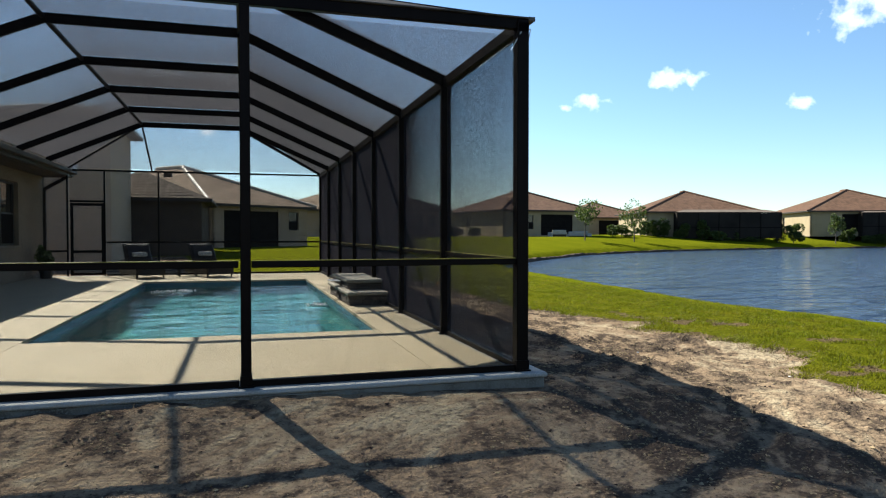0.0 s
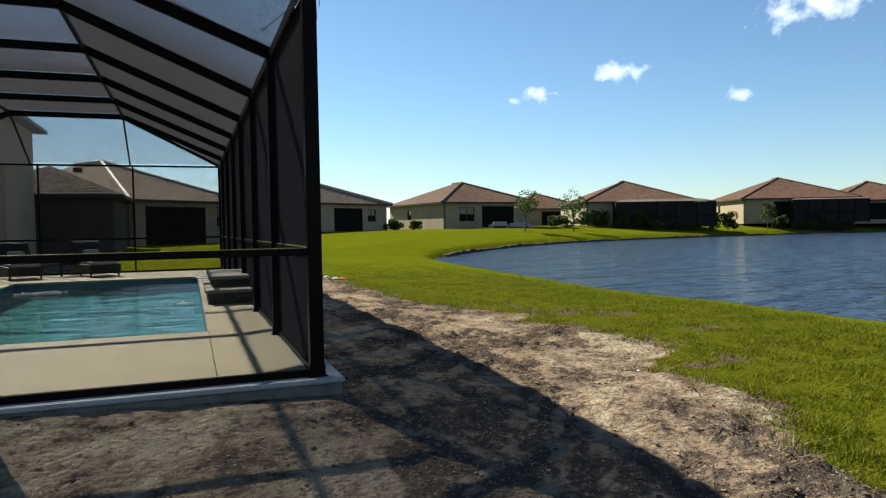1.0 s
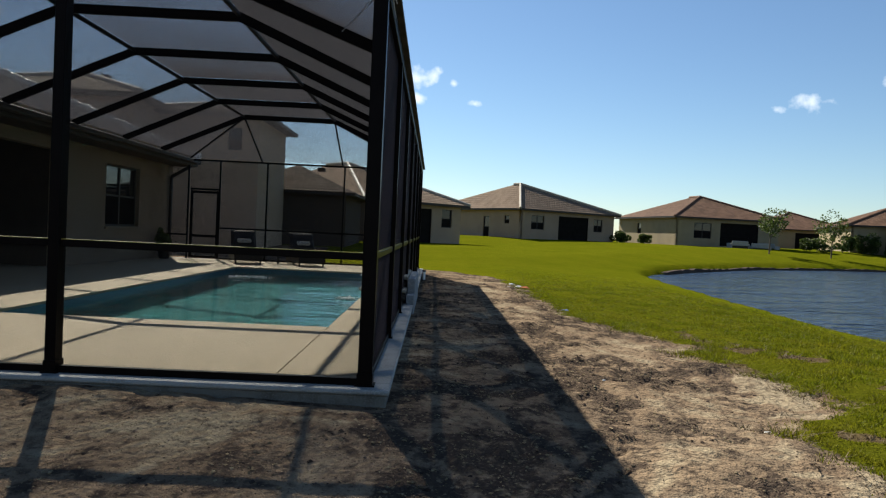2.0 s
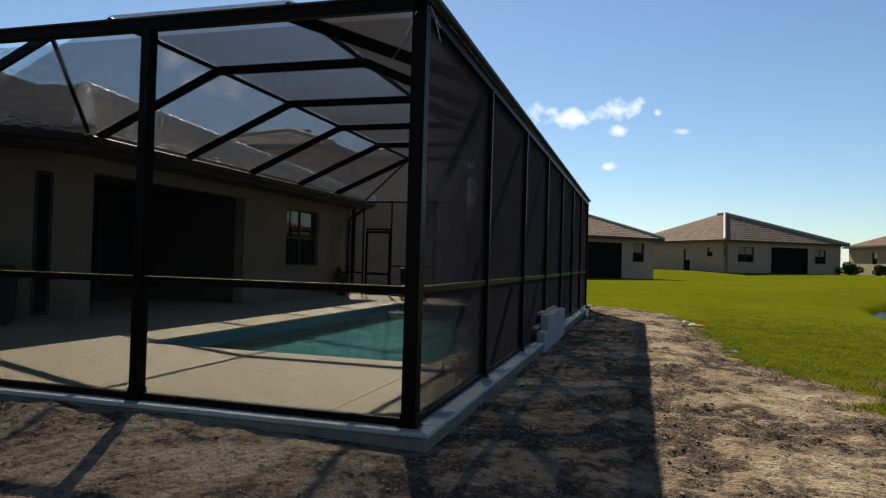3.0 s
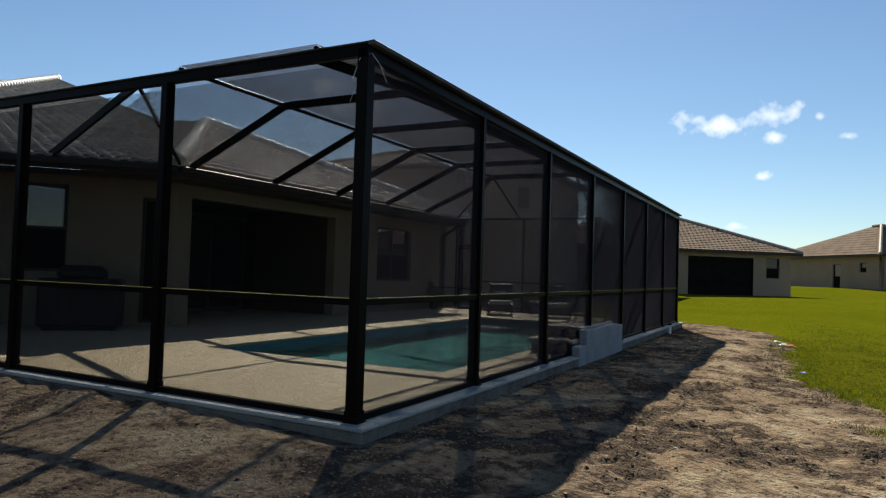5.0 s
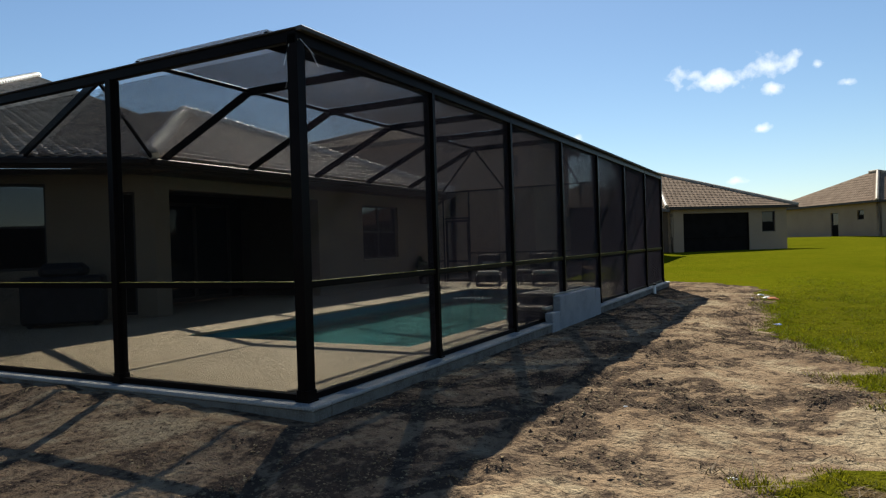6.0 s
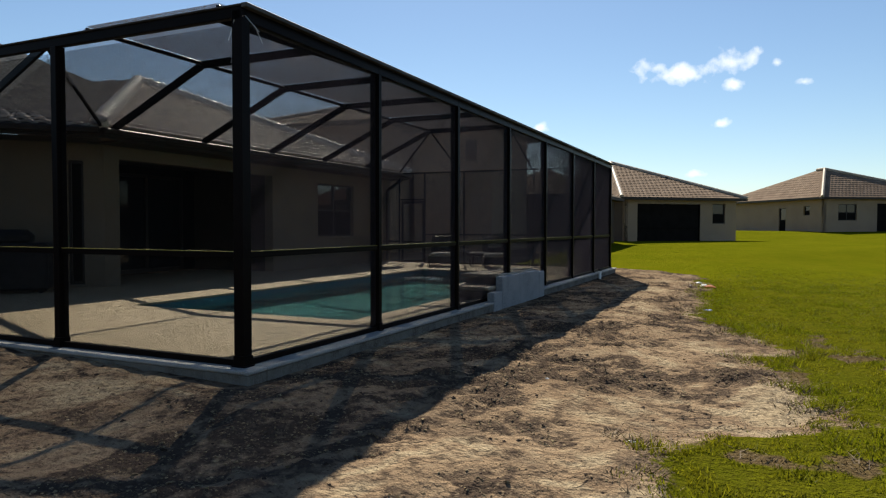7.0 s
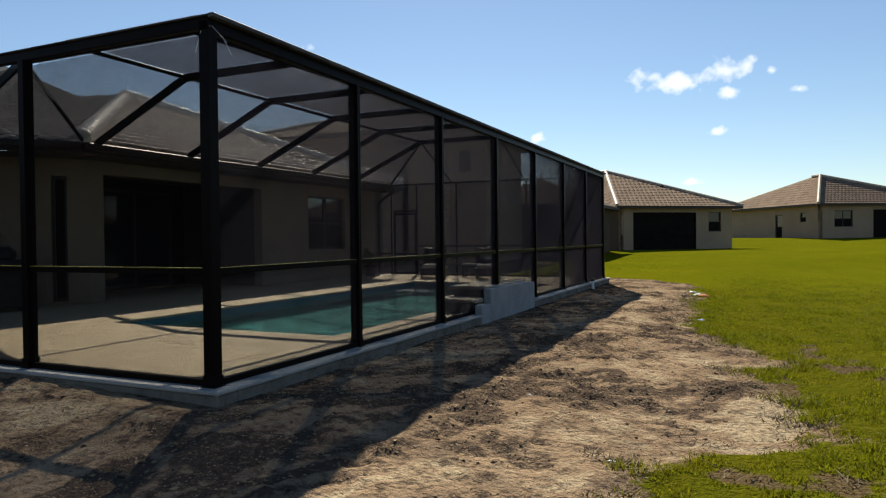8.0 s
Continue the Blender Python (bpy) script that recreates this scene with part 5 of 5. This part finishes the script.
pot = thing("potted_plant", "small leafy plant in a dark pot against the house", "plant", (-7.02, 14.15, 0))
part("pot", cyl((0, 0, 0), (0, 0, 0.34), 0.13, 0.19, 16), BLACK, pot)
pv, pf = leaf_cloud(random.Random(8), (0, 0, 0.58), (0.22, 0.22, 0.26), 420, 0.05)
o = new("foliage", raw_mesh("foliage", pv, pf, LEAF))
o.parent = pot

grill = thing("barbecue_grill", "barbecue grill under a black fabric cover", "grill", (-7.75, 3.05, 0), 45)
bm = box(-0.62, 0.62, -0.28, 0.28, 0.06, 0.86, 0.04)
add_box(bm, -0.36, 0.36, -0.26, 0.26, 0.80, 1.08, 0.10)
part("cover", bm, BLACK, grill)
for sx in (-0.5, 0.5):
    part("caster", cyl((sx, -0.2, 0.04), (sx, -0.14, 0.04), 0.04, seg=10), BLACK, grill)
    part("caster", cyl((sx, 0.14, 0.04), (sx, 0.2, 0.04), 0.04, seg=10), BLACK, grill)

bm = bmesh.new()
jet = random.Random(21)
for i in range(90):
    a, r = jet.uniform(0, 6.28), jet.choice((0.10, 0.2, 0.3)) + jet.gauss(0, 0.025)
    bmesh.ops.create_icosphere(bm, subdivisions=1, radius=jet.uniform(0.008, 0.022), matrix=Matrix.Translation((-3.7 + r * 1.5 * math.cos(a), 10.6 + r * math.sin(a), -0.106)) @ Matrix.Diagonal((1.6, 0.8, 0.3, 1)))
tagged(part("jet_ripple", bm, FOAM, None, "", True), "white ripples over a return jet in the pool", "ripples", kind="stuff")

# ---- bits of litter on the soil's edge ----
def scrap(x, y, mat, size, label, seed):
    rng = random.Random(seed)
    size = size * 0.72
    z = float(ground_height(np.array([x]), np.array([y]))[0])
    bm = bmesh.new()
    bmesh.ops.create_icosphere(bm, subdivisions=2, radius=size)
    for v in bm.verts:
        v.co = Vector((v.co.x * rng.uniform(0.8, 1.5), v.co.y * rng.uniform(0.6, 1.1), v.co.z * rng.uniform(0.25, 0.6)))
    ob = part("litter", bm, mat)
    ob.location = (x, y, z + size * 0.15)
    tagged(ob, label, "litter", "litter on the soil")


for i, (x, y, mat, size, label) in enumerate(((2.62, 12.5, WHITE, 0.11, "crumpled white wrapper on bare soil by the lawn"),
                                              (2.48, 12.9, WHITE, 0.09, "crumpled white wrapper on bare soil by the lawn"),
                                              (2.36, 12.2, WHITE, 0.08, "crumpled white wrapper on bare soil by the lawn"),
                                              (2.74, 12.3, ORANGE, 0.15, "small orange wrapper at the lawn edge"),
                                              (2.98, 8.2, BLUE, 0.08, "small blue wrapper in the lawn"),
                                              (2.99, 0.30, WHITE, 0.035, "small white stone chip on bare soil"),
                                              (2.05, 1.55, WHITE, 0.02, "small white stone chip on bare soil"))):
    scrap(x, y, mat, size, label, 70 + i)

# a cleanout pipe beside the slab
pipe = thing("cleanout_pipe", "short pale drain pipe against the slab edge", "pipe", (0.20, 12.6, -0.2))
part("riser", cyl((0, 0, -0.1), (0, 0, 0.26), 0.035, seg=12), WHITE, pipe)
part("cap", cyl((0, 0, 0.26), (0, 0, 0.30), 0.045, seg=12), BLACK, pipe)


# ---- grass, straw and clods: what nobody could count ----
def scatter(name, label, mat, shapes):
    v, f = shapes
    ob = new(name, raw_mesh(name, v, f, mat))
    tagged(ob, label, "ground cover", kind="stuff")


def blades(count, x0, x1, y0, y1, lo, hi, seed, test, lean=0.5, width=0.006, power=1.0):
    rng = np.random.default_rng(seed)
    x = rng.uniform(x0, x1, count)
    y = y0 + (y1 - y0) * rng.uniform(0, 1, count) ** power
    e = grass_edge(x, y) + rng.normal(0, 0.10, count)
    ok = test(e, rng, dry_turf(x, y))
    ok &= rng.uniform(0, 1, count) < blade_cover(x, y)
    x, y = x[ok], y[ok]
    z = ground_height(x, y) - 0.005
    k = len(x)
    a = rng.uniform(0, 2 * np.pi, k)
    h = rng.uniform(lo, hi, k) * (0.85 + 0.95 * np.clip(lattice(x, y, 3.5, 77) + 0.8 * lattice(x, y, 9.0, 78), -0.7, 1.3))
    ln = rng.normal(0, lean, (2, k)) * h
    w = width * rng.uniform(0.7, 1.4, k)
    p0 = np.stack([x - np.cos(a) * w, y - np.sin(a) * w, z], 1)
    p1 = np.stack([x + np.cos(a) * w, y + np.sin(a) * w, z], 1)
    p2 = np.stack([x + ln[0], y + ln[1], z + h], 1)
    verts = np.stack([p0, p1, p2], 1).reshape(-1, 3)
    b = np.arange(k) * 3
    return verts.tolist(), np.stack([b, b + 1, b + 2], 1).tolist()


scatter("lawn_grass", "short green lawn grass blades", BLADE, blades(520000, 2.3, 8.8, -6.5, 24.0, 0.012, 0.044, 1, lambda e, r, d: (e > 0.0) & (d < r.uniform(0.1, 0.9, len(d))), power=1.9))
scatter("edge_tuft", "straggling longer grass at the soil's edge", BLADE, blades(90000, 2.3, 5.2, -6.5, 14.0, 0.025, 0.075, 2, lambda e, r, d: (e > -0.10) & (e < 0.40) & (d < r.uniform(0.1, 0.9, len(d))), width=0.004))
scatter("dry_grass", "dry straw at the soil's edge", STRAW, blades(60000, 1.8, 5.5, -3.0, 13.0, 0.01, 0.05, 3, lambda e, r, d: ((e > -0.35) & (e < 0.08)) | (d > r.uniform(0.2, 1, len(d))), lean=1.6))
scatter("dry_litter", "scattered straw on the bare soil", STRAW, blades(3500, -5.0, 4.2, -4.5, 13.0, 0.005, 0.03, 4, lambda e, r, d: e < -0.2, lean=2.2))


def clods(count, seed, lo, hi, bias=0.08):
    rng = np.random.default_rng(seed)
    x, y = rng.uniform(-5.0, 4.6, count), rng.uniform(-4.8, 14.5, count)
    ok = (grass_edge(x, y) < -0.05) & ((x > 0.2) | (y < -0.2))
    ok &= dark_earth(x, y) + rng.normal(0, 0.25, count) > bias
    x, y = x[ok], y[ok]
    z = ground_height(x, y)
    k = len(x)
    s = lo * (hi / lo) ** (rng.uniform(0, 1, k) ** 2.2)
    base = np.array([(1, 0, 0), (-1, 0, 0), (0, 1, 0), (0, -1, 0), (0, 0, 0.5), (0, 0, -0.5)], float)
    verts = base[None] * s[:, None, None] * rng.uniform(0.6, 1.3, (k, 6, 3)) + rng.normal(0, 0.25, (k, 6, 3)) * s[:, None, None] * np.array([1.0, 1.0, 0.5])
    verts += np.stack([x, y, z + s * 0.15], 1)[:, None]
    tri = np.array([(0, 2, 4), (2, 1, 4), (1, 3, 4), (3, 0, 4), (2, 0, 5), (1, 2, 5), (3, 1, 5), (0, 3, 5)])
    faces = (np.arange(k) * 6)[:, None, None] + tri[None]
    return verts.reshape(-1, 3).tolist(), faces.reshape(-1, 3).tolist()


scatter("soil_clod", "small clods and pebbles of sandy soil", CLOD, clods(150000, 11, 0.003, 0.016))
scatter("earth_crumb", "dark crumbs of earth strewn over the sand", EARTH, clods(16000, 13, 0.004, 0.022, -0.30))
scatter("earth_lump", "crumbling lumps of dug brown earth", CLOD, clods(26000, 12, 0.008, 0.020))

# ---- tiles of the near roof, last ----
S = math.sqrt(0.5)
tiled_roof(own_roof, (E0, E1, APEX), E0, (0, 1, 0), (-1, 0, PITCH), TILE, 150, (-6.7, 5.0, 2.9))
tiled_roof(own_roof, (E0, APEX, NOOK_VALLEY, nook_end + nook_up * 20.6, nook_end), nook_end, (S, S, 0), (-S, S, 0.3), TILE, 150, (-7.5, 3.5, 2.9))
ridge_caps(own_roof, E0, APEX, RIDGE)
ridge_caps(own_roof, E1, APEX, RIDGE)
ridge_caps(own_roof, nook_end, nook_end + nook_up * 20.6, RIDGE)
